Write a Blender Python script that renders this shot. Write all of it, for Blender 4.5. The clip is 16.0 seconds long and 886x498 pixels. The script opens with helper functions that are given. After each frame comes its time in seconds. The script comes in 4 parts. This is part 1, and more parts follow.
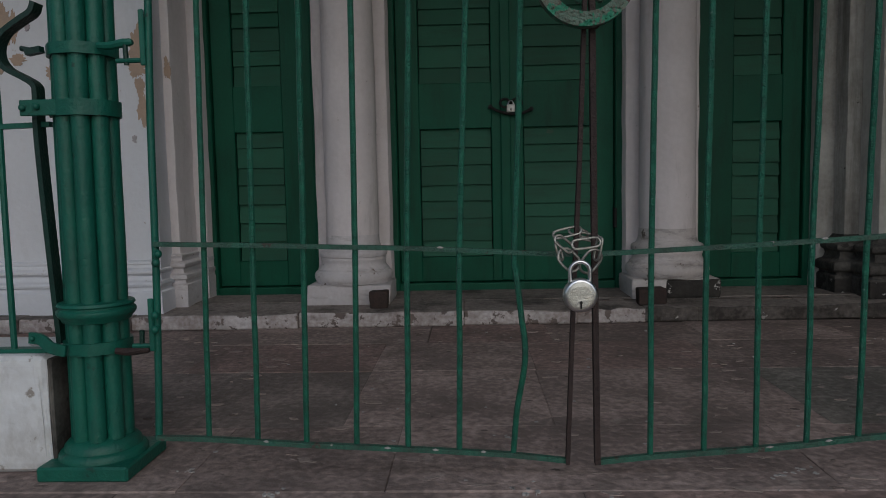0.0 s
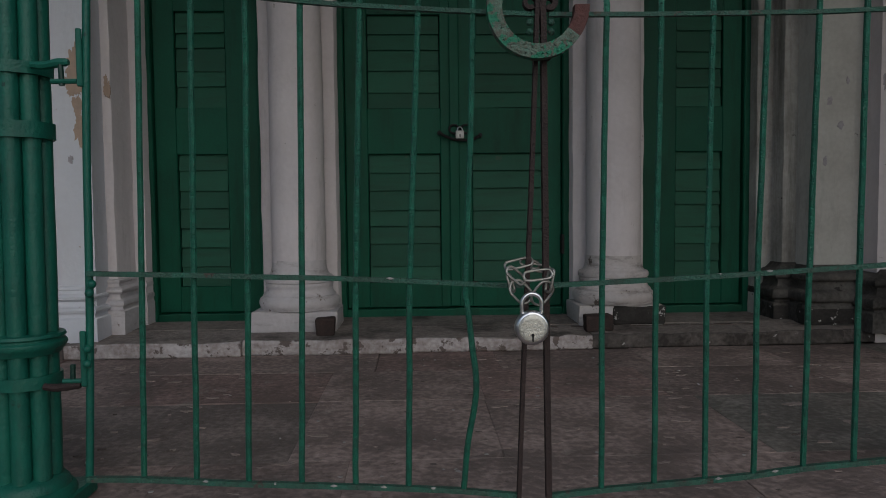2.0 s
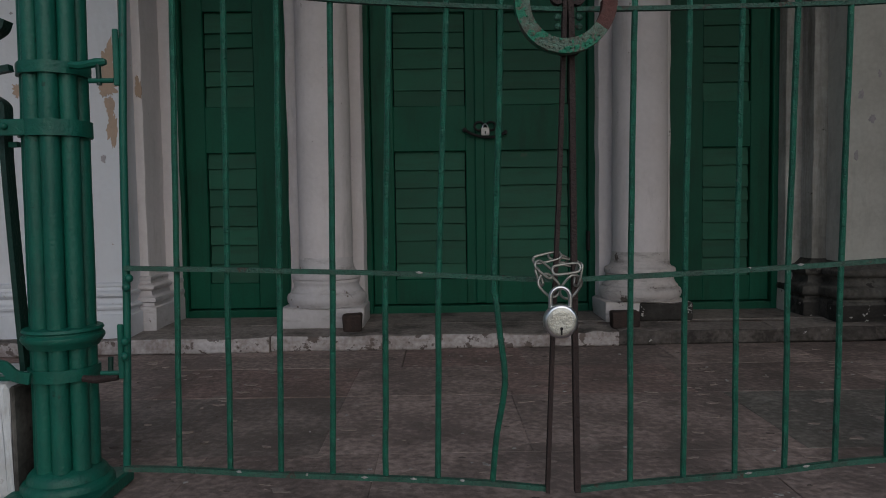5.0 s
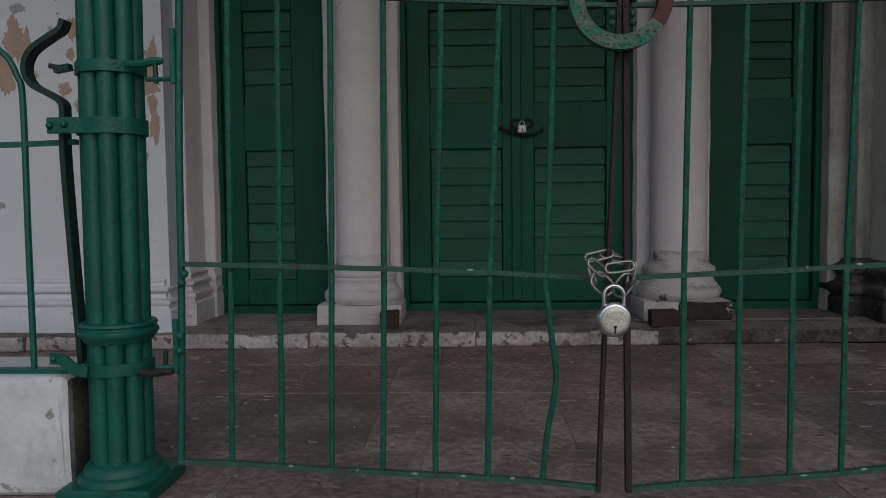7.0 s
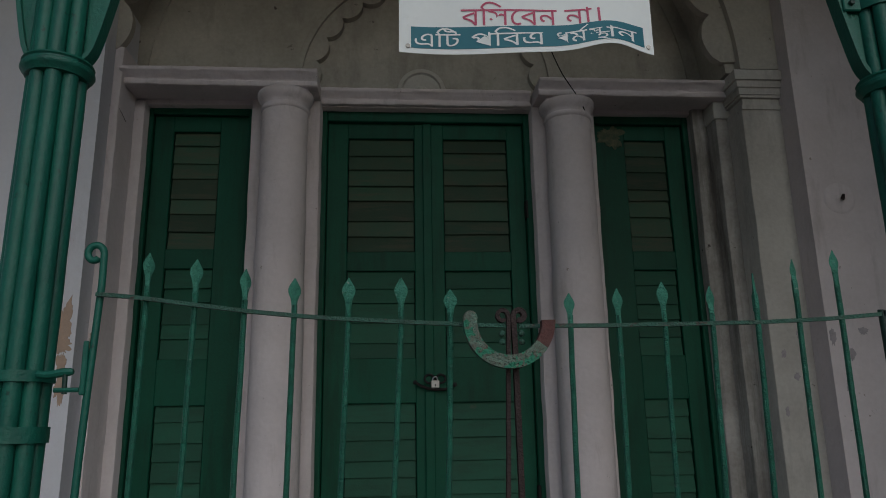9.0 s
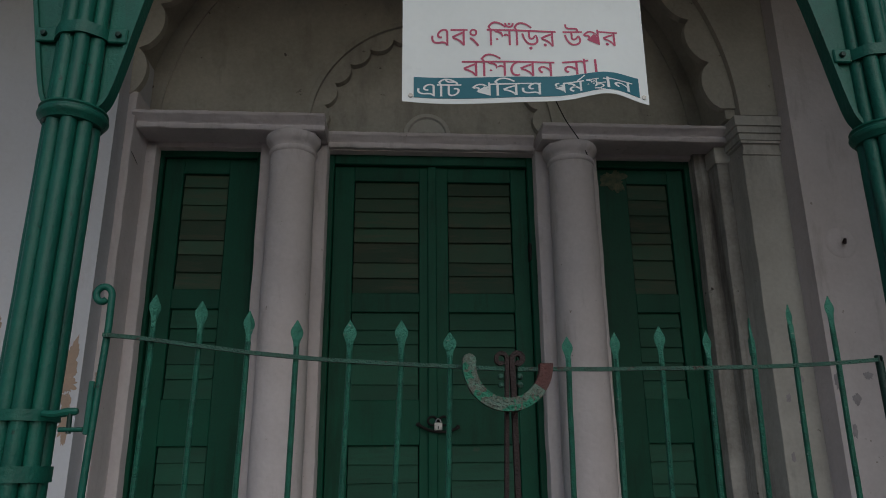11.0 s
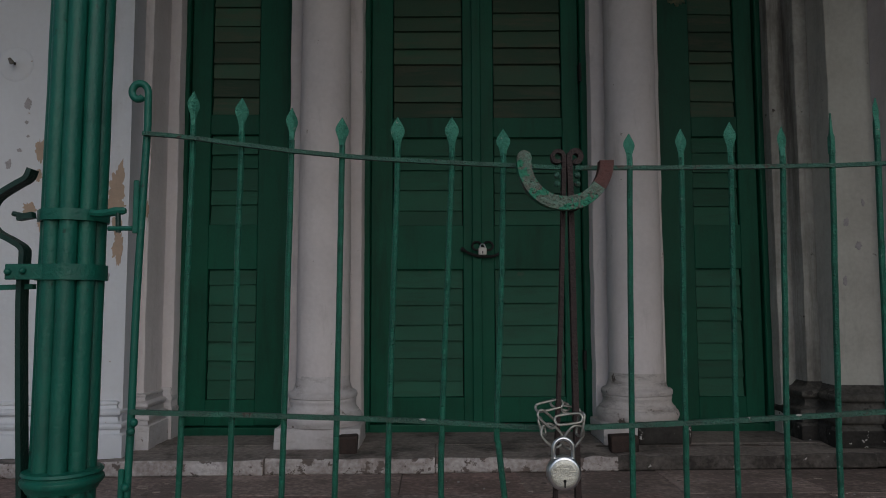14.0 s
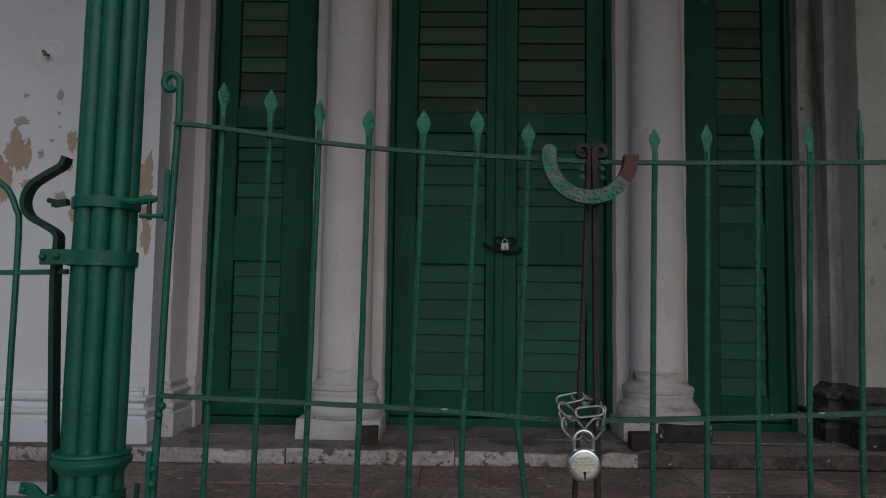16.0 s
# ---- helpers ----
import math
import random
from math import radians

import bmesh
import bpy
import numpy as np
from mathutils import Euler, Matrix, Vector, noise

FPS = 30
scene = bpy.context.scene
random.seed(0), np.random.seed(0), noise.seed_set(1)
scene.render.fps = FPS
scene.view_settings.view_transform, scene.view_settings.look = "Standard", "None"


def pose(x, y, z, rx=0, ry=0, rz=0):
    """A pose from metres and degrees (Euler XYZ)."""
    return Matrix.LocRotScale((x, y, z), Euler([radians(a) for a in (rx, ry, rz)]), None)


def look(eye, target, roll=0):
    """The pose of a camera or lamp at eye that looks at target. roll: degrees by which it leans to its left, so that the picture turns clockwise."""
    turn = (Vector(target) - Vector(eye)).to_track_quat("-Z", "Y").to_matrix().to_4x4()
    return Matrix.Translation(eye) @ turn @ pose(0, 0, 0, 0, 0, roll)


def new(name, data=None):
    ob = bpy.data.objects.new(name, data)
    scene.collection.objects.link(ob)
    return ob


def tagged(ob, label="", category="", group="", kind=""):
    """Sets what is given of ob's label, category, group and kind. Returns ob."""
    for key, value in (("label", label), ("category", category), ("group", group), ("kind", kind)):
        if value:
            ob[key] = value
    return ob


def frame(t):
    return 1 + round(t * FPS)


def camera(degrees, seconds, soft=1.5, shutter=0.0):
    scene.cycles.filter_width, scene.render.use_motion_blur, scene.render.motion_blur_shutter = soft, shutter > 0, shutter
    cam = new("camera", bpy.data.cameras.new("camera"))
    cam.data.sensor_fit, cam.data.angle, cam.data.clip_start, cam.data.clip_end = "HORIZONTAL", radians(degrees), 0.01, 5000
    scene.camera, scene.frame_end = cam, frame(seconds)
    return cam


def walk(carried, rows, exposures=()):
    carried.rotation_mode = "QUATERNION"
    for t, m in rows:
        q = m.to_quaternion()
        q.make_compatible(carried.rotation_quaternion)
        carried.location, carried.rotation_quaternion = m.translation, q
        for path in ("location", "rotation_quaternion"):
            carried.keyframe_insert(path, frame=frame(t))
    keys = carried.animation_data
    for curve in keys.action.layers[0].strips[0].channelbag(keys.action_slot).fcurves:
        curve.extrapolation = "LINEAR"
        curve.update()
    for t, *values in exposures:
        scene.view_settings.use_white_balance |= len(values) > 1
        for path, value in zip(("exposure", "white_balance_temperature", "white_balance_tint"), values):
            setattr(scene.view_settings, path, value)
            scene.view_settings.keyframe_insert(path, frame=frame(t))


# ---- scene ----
cam = camera(63.2, 16.0, soft=0.95)
PATH = [
    (0, (-0.215, -0.018, 0.662), (-0.3, 1.973, 0.491), -1.2),
    (0.5, (-0.222, -0.004, 0.67), (-0.251, 1.991, 0.534), -0.9),
    (1, (-0.227, -0.014, 0.677), (-0.233, 1.984, 0.585), -0.4),
    (1.5, (-0.231, -0.014, 0.677), (-0.211, 1.983, 0.57), -0.3),
    (2, (-0.223, 0.013, 0.678), (-0.16, 2.009, 0.567), -0.6),
    (2.5, (-0.225, 0.008, 0.675), (-0.158, 2.003, 0.538), -0.8),
    (3, (-0.231, 0.027, 0.668), (-0.195, 2.022, 0.53), -0.3),
    (3.5, (-0.237, 0.002, 0.672), (-0.204, 1.999, 0.571), -0.0),
    (4, (-0.232, -0.003, 0.673), (-0.223, 1.993, 0.557), -0.7),
    (6.5, (-0.27, 0.0, 0.664), (-0.308, 1.996, 0.553), -0.3),
    (7, (-0.291, -0.003, 0.67), (-0.365, 1.992, 0.55), -0.7),
    (7.5, (-0.288, -0.027, 0.699), (-0.303, 1.972, 0.635), -1.4),
    (8, (-0.263, -0.058, 0.794), (-0.197, 1.937, 0.918), -2.1),
    (8.5, (-0.237, -0.094, 0.864), (-0.115, 1.86, 1.273), -1.7),
    (9, (-0.246, -0.122, 0.871), (-0.102, 1.817, 1.341), -1.0),
    (9.2, (-0.248, -0.13, 0.871), (-0.119, 1.799, 1.384), -0.6),
    (10.25, (-0.24, -0.155, 0.875), (-0.115, 1.76, 1.54), -0.5),
    (11.3, (-0.229, -0.161, 0.861), (-0.106, 1.776, 1.344), -0.5),
    (11.5, (-0.228, -0.137, 0.842), (-0.12, 1.821, 1.236), -0.2),
    (12, (-0.238, -0.078, 0.794), (-0.163, 1.91, 0.997), -1.0),
    (12.5, (-0.241, -0.064, 0.789), (-0.197, 1.926, 0.98), -0.3),
    (13, (-0.253, -0.045, 0.783), (-0.198, 1.946, 0.959), -0.1),
    (13.5, (-0.259, -0.036, 0.78), (-0.218, 1.955, 0.956), -0.3),
    (14, (-0.259, -0.047, 0.78), (-0.24, 1.946, 0.937), -0.2),
    (14.5, (-0.266, -0.042, 0.775), (-0.262, 1.951, 0.935), 0.9),
    (15, (-0.268, -0.042, 0.776), (-0.276, 1.954, 0.903), 0.5),
    (15.5, (-0.269, -0.037, 0.773), (-0.276, 1.958, 0.91), 0.5),
    (16, (-0.265, -0.061, 0.768), (-0.305, 1.933, 0.915), 0.8),
]
walk(cam, [(t, look(eye, target, roll)) for t, eye, target, roll in PATH])

# ---- light and exposure ----
world = bpy.data.worlds.new("world")
scene.world = world
world.use_nodes = True
wn = world.node_tree.nodes
sky = wn.new("ShaderNodeTexSky")
sky.sky_type = "NISHITA"
sky.sun_disc = False
sky.sun_elevation = radians(33)
sky.sun_rotation = radians(166)
sky.dust_density = 1.2
wn["Background"].inputs["Strength"].default_value = 0.08
world.node_tree.links.new(sky.outputs[0], wn["Background"].inputs["Color"])
sun = new("sun", bpy.data.lights.new("sun", "SUN"))
sun.data.energy = 0.96
sun.data.angle = radians(70)
sun.data.color = (0.925, 0.99, 1.0)
sun.matrix_world = look((0.8, -3.22, 2.15), (0, 0, 0))
scene.view_settings.exposure = -0.24


# ---- materials ----
def material(name, base, second, rough=0.6, metal=0.0, scale=6.0, fine=60.0, mix=0.5, bump=0.1, spots=None, spot_scale=4.0,
             spot_at=0.62, per_object=0.0, coat=0.0, spec=0.4, pits=None, streak=None, grain=0.35):
    """Two-scale mottled paint, stone or metal; spots: a third colour in sharp-edged patches (wear, peel, stains)."""
    m = bpy.data.materials.new(name)
    m.use_nodes = True
    t = m.node_tree
    n, l = t.nodes, t.links
    bsdf = n["Principled BSDF"]
    co = n.new("ShaderNodeTexCoord")
    big = n.new("ShaderNodeTexNoise")
    big.inputs["Scale"].default_value = scale
    big.inputs["Detail"].default_value = 6
    big.inputs["Roughness"].default_value = 0.65
    l.new(co.outputs["Object"], big.inputs["Vector"])
    small = n.new("ShaderNodeTexNoise")
    small.inputs["Scale"].default_value = fine
    small.inputs["Detail"].default_value = 4
    l.new(co.outputs["Object"], small.inputs["Vector"])
    add = n.new("ShaderNodeMath")
    add.operation = "MULTIPLY_ADD"
    l.new(small.outputs["Fac"], add.inputs[0])
    add.inputs[1].default_value = grain
    l.new(big.outputs["Fac"], add.inputs[2])
    ramp = n.new("ShaderNodeMapRange")
    ramp.inputs["From Min"].default_value = 0.27 + 0.5 * grain
    ramp.inputs["From Max"].default_value = 0.73 + 0.65 * grain
    ramp.inputs["To Max"].default_value = mix * 2
    l.new(add.outputs[0], ramp.inputs["Value"])
    mx = n.new("ShaderNodeMix")
    mx.data_type = "RGBA"
    mx.inputs["A"].default_value = (*base, 1)
    mx.inputs["B"].default_value = (*second, 1)
    l.new(ramp.outputs[0], mx.inputs["Factor"])
    colour = mx.outputs["Result"]
    if spots:
        sp = n.new("ShaderNodeTexNoise")
        sp.inputs["Scale"].default_value = spot_scale
        sp.inputs["Detail"].default_value = 8
        sp.inputs["Roughness"].default_value = 0.6
        l.new(co.outputs["Object"], sp.inputs["Vector"])
        sr = n.new("ShaderNodeMapRange")
        sr.inputs["From Min"].default_value = spot_at
        sr.inputs["From Max"].default_value = spot_at + 0.03
        l.new(sp.outputs["Fac"], sr.inputs["Value"])
        m2 = n.new("ShaderNodeMix")
        m2.data_type = "RGBA"
        l.new(sr.outputs[0], m2.inputs["Factor"])
        l.new(colour, m2.inputs["A"])
        m2.inputs["B"].default_value = (*spots, 1)
        colour = m2.outputs["Result"]
    if per_object:
        info = n.new("ShaderNodeObjectInfo")
        hr = n.new("ShaderNodeMapRange")
        hr.inputs["To Min"].default_value = 1 - per_object
        hr.inputs["To Max"].default_value = 1 + per_object
        l.new(info.outputs["Random"], hr.inputs["Value"])
        hsv = n.new("ShaderNodeHueSaturation")
        l.new(hr.outputs[0], hsv.inputs["Value"])
        l.new(colour, hsv.inputs["Color"])
        colour = hsv.outputs[0]
    if streak:
        tone, amount, stretch, at = streak
        mp = n.new("ShaderNodeMapping")
        mp.inputs["Scale"].default_value = stretch
        l.new(co.outputs["Object"], mp.inputs["Vector"])
        st = n.new("ShaderNodeTexNoise")
        st.inputs["Scale"].default_value = 1.0
        st.inputs["Detail"].default_value = 7
        st.inputs["Roughness"].default_value = 0.7
        l.new(mp.outputs[0], st.inputs["Vector"])
        rr = n.new("ShaderNodeMapRange")
        rr.inputs["From Min"].default_value = at
        rr.inputs["From Max"].default_value = at + 0.16
        rr.inputs["To Max"].default_value = amount
        l.new(st.outputs["Fac"], rr.inputs["Value"])
        m3 = n.new("ShaderNodeMix")
        m3.data_type = "RGBA"
        l.new(rr.outputs[0], m3.inputs["Factor"])
        l.new(colour, m3.inputs["A"])
        m3.inputs["B"].default_value = (*tone, 1)
        colour = m3.outputs["Result"]
    bsdf.inputs["Specular IOR Level"].default_value = spec
    l.new(colour, bsdf.inputs["Base Color"])
    bsdf.inputs["Roughness"].default_value = rough
    bsdf.inputs["Metallic"].default_value = metal
    bsdf.inputs["Coat Weight"].default_value = coat
    if bump:
        b = n.new("ShaderNodeBump")
        b.inputs["Strength"].default_value = bump
        b.inputs["Distance"].default_value = 0.01
        l.new(add.outputs[0], b.inputs["Height"])
        l.new(b.outputs[0], bsdf.inputs["Normal"])
        if pits:
            pn = n.new("ShaderNodeTexNoise")
            pn.inputs["Scale"].default_value = pits[0]
            pn.inputs["Detail"].default_value = 3
            l.new(co.outputs["Object"], pn.inputs["Vector"])
            b2 = n.new("ShaderNodeBump")
            b2.inputs["Strength"].default_value = pits[1]
            b2.inputs["Distance"].default_value = 0.004
            l.new(pn.outputs["Fac"], b2.inputs["Height"])
            l.new(b.outputs[0], b2.inputs["Normal"])
            l.new(b2.outputs[0], bsdf.inputs["Normal"])
    return m


GRIME = (0.22, 0.19, 0.17)
LIME = material("limewash", (0.7, 0.64, 0.65), (0.54, 0.49, 0.49), 0.85, scale=2.6, fine=45, mix=0.4, bump=0.3, spots=(0.36, 0.31, 0.29), spot_scale=22, spot_at=0.69, spec=0.2, pits=(30, 0.6), streak=(GRIME, 0.35, (7, 7, 1.3), 0.56))
LIME_WALL = material("limewash_wall", (0.66, 0.665, 0.71), (0.55, 0.54, 0.565), 0.85, scale=1.8, fine=40, mix=0.35, bump=0.3, spots=(0.42, 0.36, 0.33), spot_scale=20, spot_at=0.7, spec=0.2, pits=(30, 0.6), streak=(GRIME, 0.25, (3, 3, 0.8), 0.6))
LIME_DIRTY = material("dirty_limewash", (0.58, 0.57, 0.53), (0.43, 0.41, 0.375), 0.9, scale=2.4, fine=45, mix=0.6, bump=0.3, spots=(0.13, 0.11, 0.1), spot_scale=11, spot_at=0.68, spec=0.2, pits=(24, 0.35), streak=((0.17, 0.15, 0.135), 0.4, (5, 5, 1.1), 0.5))
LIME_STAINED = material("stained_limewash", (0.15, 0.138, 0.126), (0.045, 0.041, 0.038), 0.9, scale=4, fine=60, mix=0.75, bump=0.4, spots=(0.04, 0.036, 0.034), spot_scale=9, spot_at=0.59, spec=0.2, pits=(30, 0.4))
PLASTER_BARE = material("bare_plaster", (0.46, 0.33, 0.25), (0.34, 0.26, 0.21), 0.95, scale=14, fine=90, bump=0.4, spec=0.2)
DOOR_GREEN = material("door_green", (0.0045, 0.086, 0.049), (0.0045, 0.054, 0.032), 0.5, scale=3, fine=80, mix=0.5, bump=0.15, per_object=0.12, spec=0.16, pits=(60, 0.15), streak=((0.006, 0.04, 0.022), 0.6, (14, 14, 1.5), 0.5))
SLAT_GREEN = material("slat_green", (0.012, 0.096, 0.056), (0.016, 0.073, 0.045), 0.55, scale=4, fine=90, mix=0.5, bump=0.15, spots=(0.045, 0.085, 0.055), spot_scale=10, spot_at=0.69, per_object=0.16, spec=0.2, pits=(60, 0.15), streak=((0.014, 0.05, 0.03), 0.6, (2.5, 9, 16), 0.5))
SLAT_FADED = material("faded_slat", (0.03, 0.084, 0.053), (0.055, 0.076, 0.05), 0.6, scale=5, fine=90, mix=0.5, bump=0.15, per_object=0.3, spec=0.2, streak=((0.1, 0.085, 0.06), 0.6, (2, 9, 14), 0.5))
IRON = material("iron_green", (0.007, 0.122, 0.084), (0.006, 0.078, 0.056), 0.45, scale=7, fine=160, mix=0.55, bump=0.25, spots=(0.012, 0.05, 0.038), spot_scale=26, spot_at=0.66, spec=0.35, pits=(85, 0.45), streak=((0.02, 0.06, 0.05), 0.5, (20, 20, 4), 0.55))
IRON_WORN = material("iron_green_worn", (0.011, 0.146, 0.09), (0.008, 0.07, 0.047), 0.5, scale=26, fine=260, mix=0.65, bump=0.8, spots=(0.075, 0.16, 0.125), spot_scale=60, spot_at=0.655, spec=0.35, pits=(190, 0.6))
IRON_MINT = material("iron_mint", (0.055, 0.24, 0.17), (0.02, 0.13, 0.085), 0.55, scale=40, fine=260, mix=0.6, bump=0.8, spots=(0.2, 0.28, 0.23), spot_scale=70, spot_at=0.63, spec=0.3, pits=(190, 0.8))
IRON_GRIMY = material("iron_grimy", (0.028, 0.13, 0.09), (0.045, 0.075, 0.06), 0.55, scale=18, fine=240, mix=0.6, bump=0.8, spots=(0.07, 0.06, 0.05), spot_scale=34, spot_at=0.62, spec=0.3, pits=(170, 0.9))
IRON_DARK = material("iron_dark_green", (0.004, 0.036, 0.026), (0.008, 0.025, 0.02), 0.45, scale=8, fine=150, bump=0.4, spec=0.35, pits=(120, 0.5))
RUST = material("rusty_iron", (0.03, 0.022, 0.021), (0.05, 0.032, 0.03), 0.7, scale=20, fine=200, mix=0.5, bump=0.6, spec=0.25, pits=(150, 0.6))
RUST_PAINT = material("flaking_paint", (0.13, 0.25, 0.195), (0.11, 0.085, 0.07), 0.65, scale=30, fine=160, mix=0.7, bump=0.8, spots=(0.03, 0.19, 0.115), spot_scale=34, spot_at=0.52, spec=0.25, pits=(150, 0.9))
RUST_RED = material("red_oxide", (0.12, 0.05, 0.045), (0.085, 0.05, 0.046), 0.75, scale=18, fine=150, bump=0.6, spec=0.2, pits=(120, 0.6))
STEEL = material("galvanised_steel", (0.42, 0.41, 0.38), (0.24, 0.22, 0.2), 0.45, 0.9, scale=30, fine=200, bump=0.3)
LOCK_FACE = material("lock_face", (0.66, 0.64, 0.58), (0.5, 0.47, 0.42), 0.5, 0.7, scale=40, fine=260, mix=0.5, bump=0.3)
CHROME = material("polished_steel", (0.75, 0.75, 0.77), (0.6, 0.6, 0.62), 0.28, 1.0, scale=20, fine=150, bump=0.08)
# Black of iron and cable, and of the shade painted behind the louvres.
BLACK = material("black_and_gap_shade", (0.01, 0.01, 0.01), (0.016, 0.014, 0.013), 0.8, bump=0.2)
LIME_SOOTY = material("sooty_limewash", (0.5, 0.475, 0.42), (0.34, 0.32, 0.28), 0.9, scale=2.0, fine=45, mix=0.55, bump=0.35, spots=(0.13, 0.11, 0.1), spot_scale=12, spot_at=0.69, spec=0.2, pits=(24, 0.45), streak=((0.15, 0.13, 0.12), 0.35, (4, 4, 1.4), 0.52))
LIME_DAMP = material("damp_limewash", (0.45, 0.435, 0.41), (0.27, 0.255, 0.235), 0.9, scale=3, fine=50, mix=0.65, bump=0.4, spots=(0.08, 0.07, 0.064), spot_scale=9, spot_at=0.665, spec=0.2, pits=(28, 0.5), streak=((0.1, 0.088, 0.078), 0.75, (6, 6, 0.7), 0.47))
LIME_FOOT = material("grimy_limewash", (0.62, 0.58, 0.595), (0.44, 0.4, 0.4), 0.9, scale=4, fine=50, mix=0.45, bump=0.5, spots=(0.2, 0.16, 0.14), spot_scale=13, spot_at=0.655, spec=0.2, pits=(34, 0.7), streak=((0.2, 0.16, 0.14), 0.5, (6, 6, 20), 0.54))


LIME_SOILED = material("soiled_limewash", (0.62, 0.57, 0.57), (0.42, 0.37, 0.35), 0.9, scale=5, fine=50, mix=0.5, bump=0.5, spots=(0.13, 0.105, 0.092), spot_scale=10, spot_at=0.64, spec=0.2, pits=(34, 0.7), streak=((0.1, 0.082, 0.072), 0.6, (6, 6, 20), 0.52))


def slab_stone(name, base, second):
    return material(name, base, second, 0.8, scale=3.2, fine=42, mix=0.95, grain=0.8, bump=0.6, spots=(0.33, 0.265, 0.24), spot_scale=8, spot_at=0.63, per_object=0.2, spec=0.25, pits=(34, 0.9), streak=((0.115, 0.092, 0.083), 0.6, (3.4, 4.2, 3), 0.48))


STONE = slab_stone("red_brown_stone", (0.43, 0.325, 0.295), (0.21, 0.16, 0.147))
STONE_RED = slab_stone("red_sandstone", (0.42, 0.288, 0.262), (0.215, 0.152, 0.138))
STONE_GREY = slab_stone("grey_brown_stone", (0.28, 0.252, 0.226), (0.135, 0.122, 0.109))
STONE_DULL = slab_stone("dull_brown_stone", (0.36, 0.29, 0.265), (0.19, 0.155, 0.142))
STEP_STONE = material("step_stone", (0.31, 0.265, 0.245), (0.16, 0.135, 0.125), 0.85, scale=4, fine=40, mix=0.62, grain=0.8, bump=0.6, spots=(0.3, 0.26, 0.24), spot_scale=12, spot_at=0.67, per_object=0.1, spec=0.2, pits=(40, 0.8), streak=((0.055, 0.05, 0.046), 0.8, (4, 5, 5), 0.5))
STEP_WHITE = material("limed_step_edge", (0.56, 0.515, 0.515), (0.26, 0.21, 0.195), 0.9, scale=6, fine=50, mix=0.6, grain=0.7, bump=0.7, spots=(0.15, 0.12, 0.11), spot_scale=20, spot_at=0.56, per_object=0.08, spec=0.2, pits=(45, 0.9), streak=((0.2, 0.15, 0.135), 0.65, (5, 8, 8), 0.54))
STEP_GRIMY = material("grimy_step_edge", (0.15, 0.13, 0.12), (0.05, 0.043, 0.04), 0.9, scale=9, fine=50, mix=0.7, grain=0.7, bump=0.7, spots=(0.45, 0.42, 0.41), spot_scale=16, spot_at=0.66, spec=0.2, pits=(45, 0.9), streak=((0.05, 0.045, 0.042), 0.75, (5, 8, 8), 0.5))
JOINT = material("joint_dirt", (0.12, 0.095, 0.086), (0.16, 0.128, 0.117), 0.95, scale=12, fine=90, bump=0.3, spec=0.15)
BRICK = material("old_brick", (0.07, 0.045, 0.04), (0.035, 0.03, 0.028), 0.9, scale=20, fine=120, bump=0.6, spec=0.2, pits=(60, 0.7))
TAR = material("black_dado", (0.022, 0.02, 0.019), (0.06, 0.054, 0.05), 0.85, scale=8, fine=70, mix=0.6, bump=0.5, spots=(0.5, 0.47, 0.46), spot_scale=22, spot_at=0.61, spec=0.2, pits=(45, 0.6))
VINYL = material("white_vinyl", (0.80, 0.82, 0.81), (0.70, 0.72, 0.71), 0.5, scale=4, fine=60, mix=0.3, bump=0.05, spec=0.3, streak=((0.5, 0.5, 0.48), 0.3, (9, 9, 9), 0.62))
TEAL = material("teal_print", (0.02, 0.16, 0.21), (0.018, 0.135, 0.18), 0.5, bump=0.02, spec=0.3)
PINK = material("crimson_print", (0.5, 0.08, 0.15), (0.44, 0.07, 0.13), 0.5, bump=0, spec=0.3)
WHITE_PRINT = material("white_print", (0.78, 0.81, 0.8), (0.72, 0.74, 0.74), 0.5, bump=0, spec=0.3)
GROUND = material("street_ground", (0.085, 0.08, 0.075), (0.05, 0.047, 0.044), 0.9, scale=1.2, fine=30, bump=0.3, spec=0.2)
PAINT_FLECK = material("dropped_paint", (0.42, 0.4, 0.39), (0.26, 0.24, 0.23), 0.85, scale=30, fine=100, bump=0.3, spec=0.2)


# ---- mesh helpers ----
def origin(ob):
    v = Vector(ob.location)
    while ob.parent:
        ob = ob.parent
        v += Vector(ob.location)
    return v


def link_mesh(name, bm, mat, smooth=False):
    bmesh.ops.recalc_face_normals(bm, faces=bm.faces[:])
    me = bpy.data.meshes.new(name)
    bm.to_mesh(me)
    bm.free()
    me.materials.append(mat)
    if smooth:
        for p in me.polygons:
            p.use_smooth = True
        me.set_sharp_from_angle(angle=radians(40))
    return me


def part(name, bm, mat, parent, label="", smooth=False):
    """bm, in world metres, as one mesh object under parent."""
    bmesh.ops.translate(bm, verts=bm.verts[:], vec=-origin(parent))
    ob = new(name, link_mesh(name, bm, mat, smooth))
    ob.parent = parent
    return tagged(ob, label)


def thing(name, at, label, category, group="", kind=""):
    ob = new(name)
    ob.location = at
    ob.empty_display_size = 0.1
    return tagged(ob, label, category, group, kind)


def solo(name, bm, mat, label, category, group="", kind="", smooth=False, at=None):
    at = Vector(at) if at else Vector((0, 0, 0))
    bmesh.ops.translate(bm, verts=bm.verts[:], vec=-at)
    ob = new(name, link_mesh(name, bm, mat, smooth))
    ob.location = at
    return tagged(ob, label, category, group, kind)


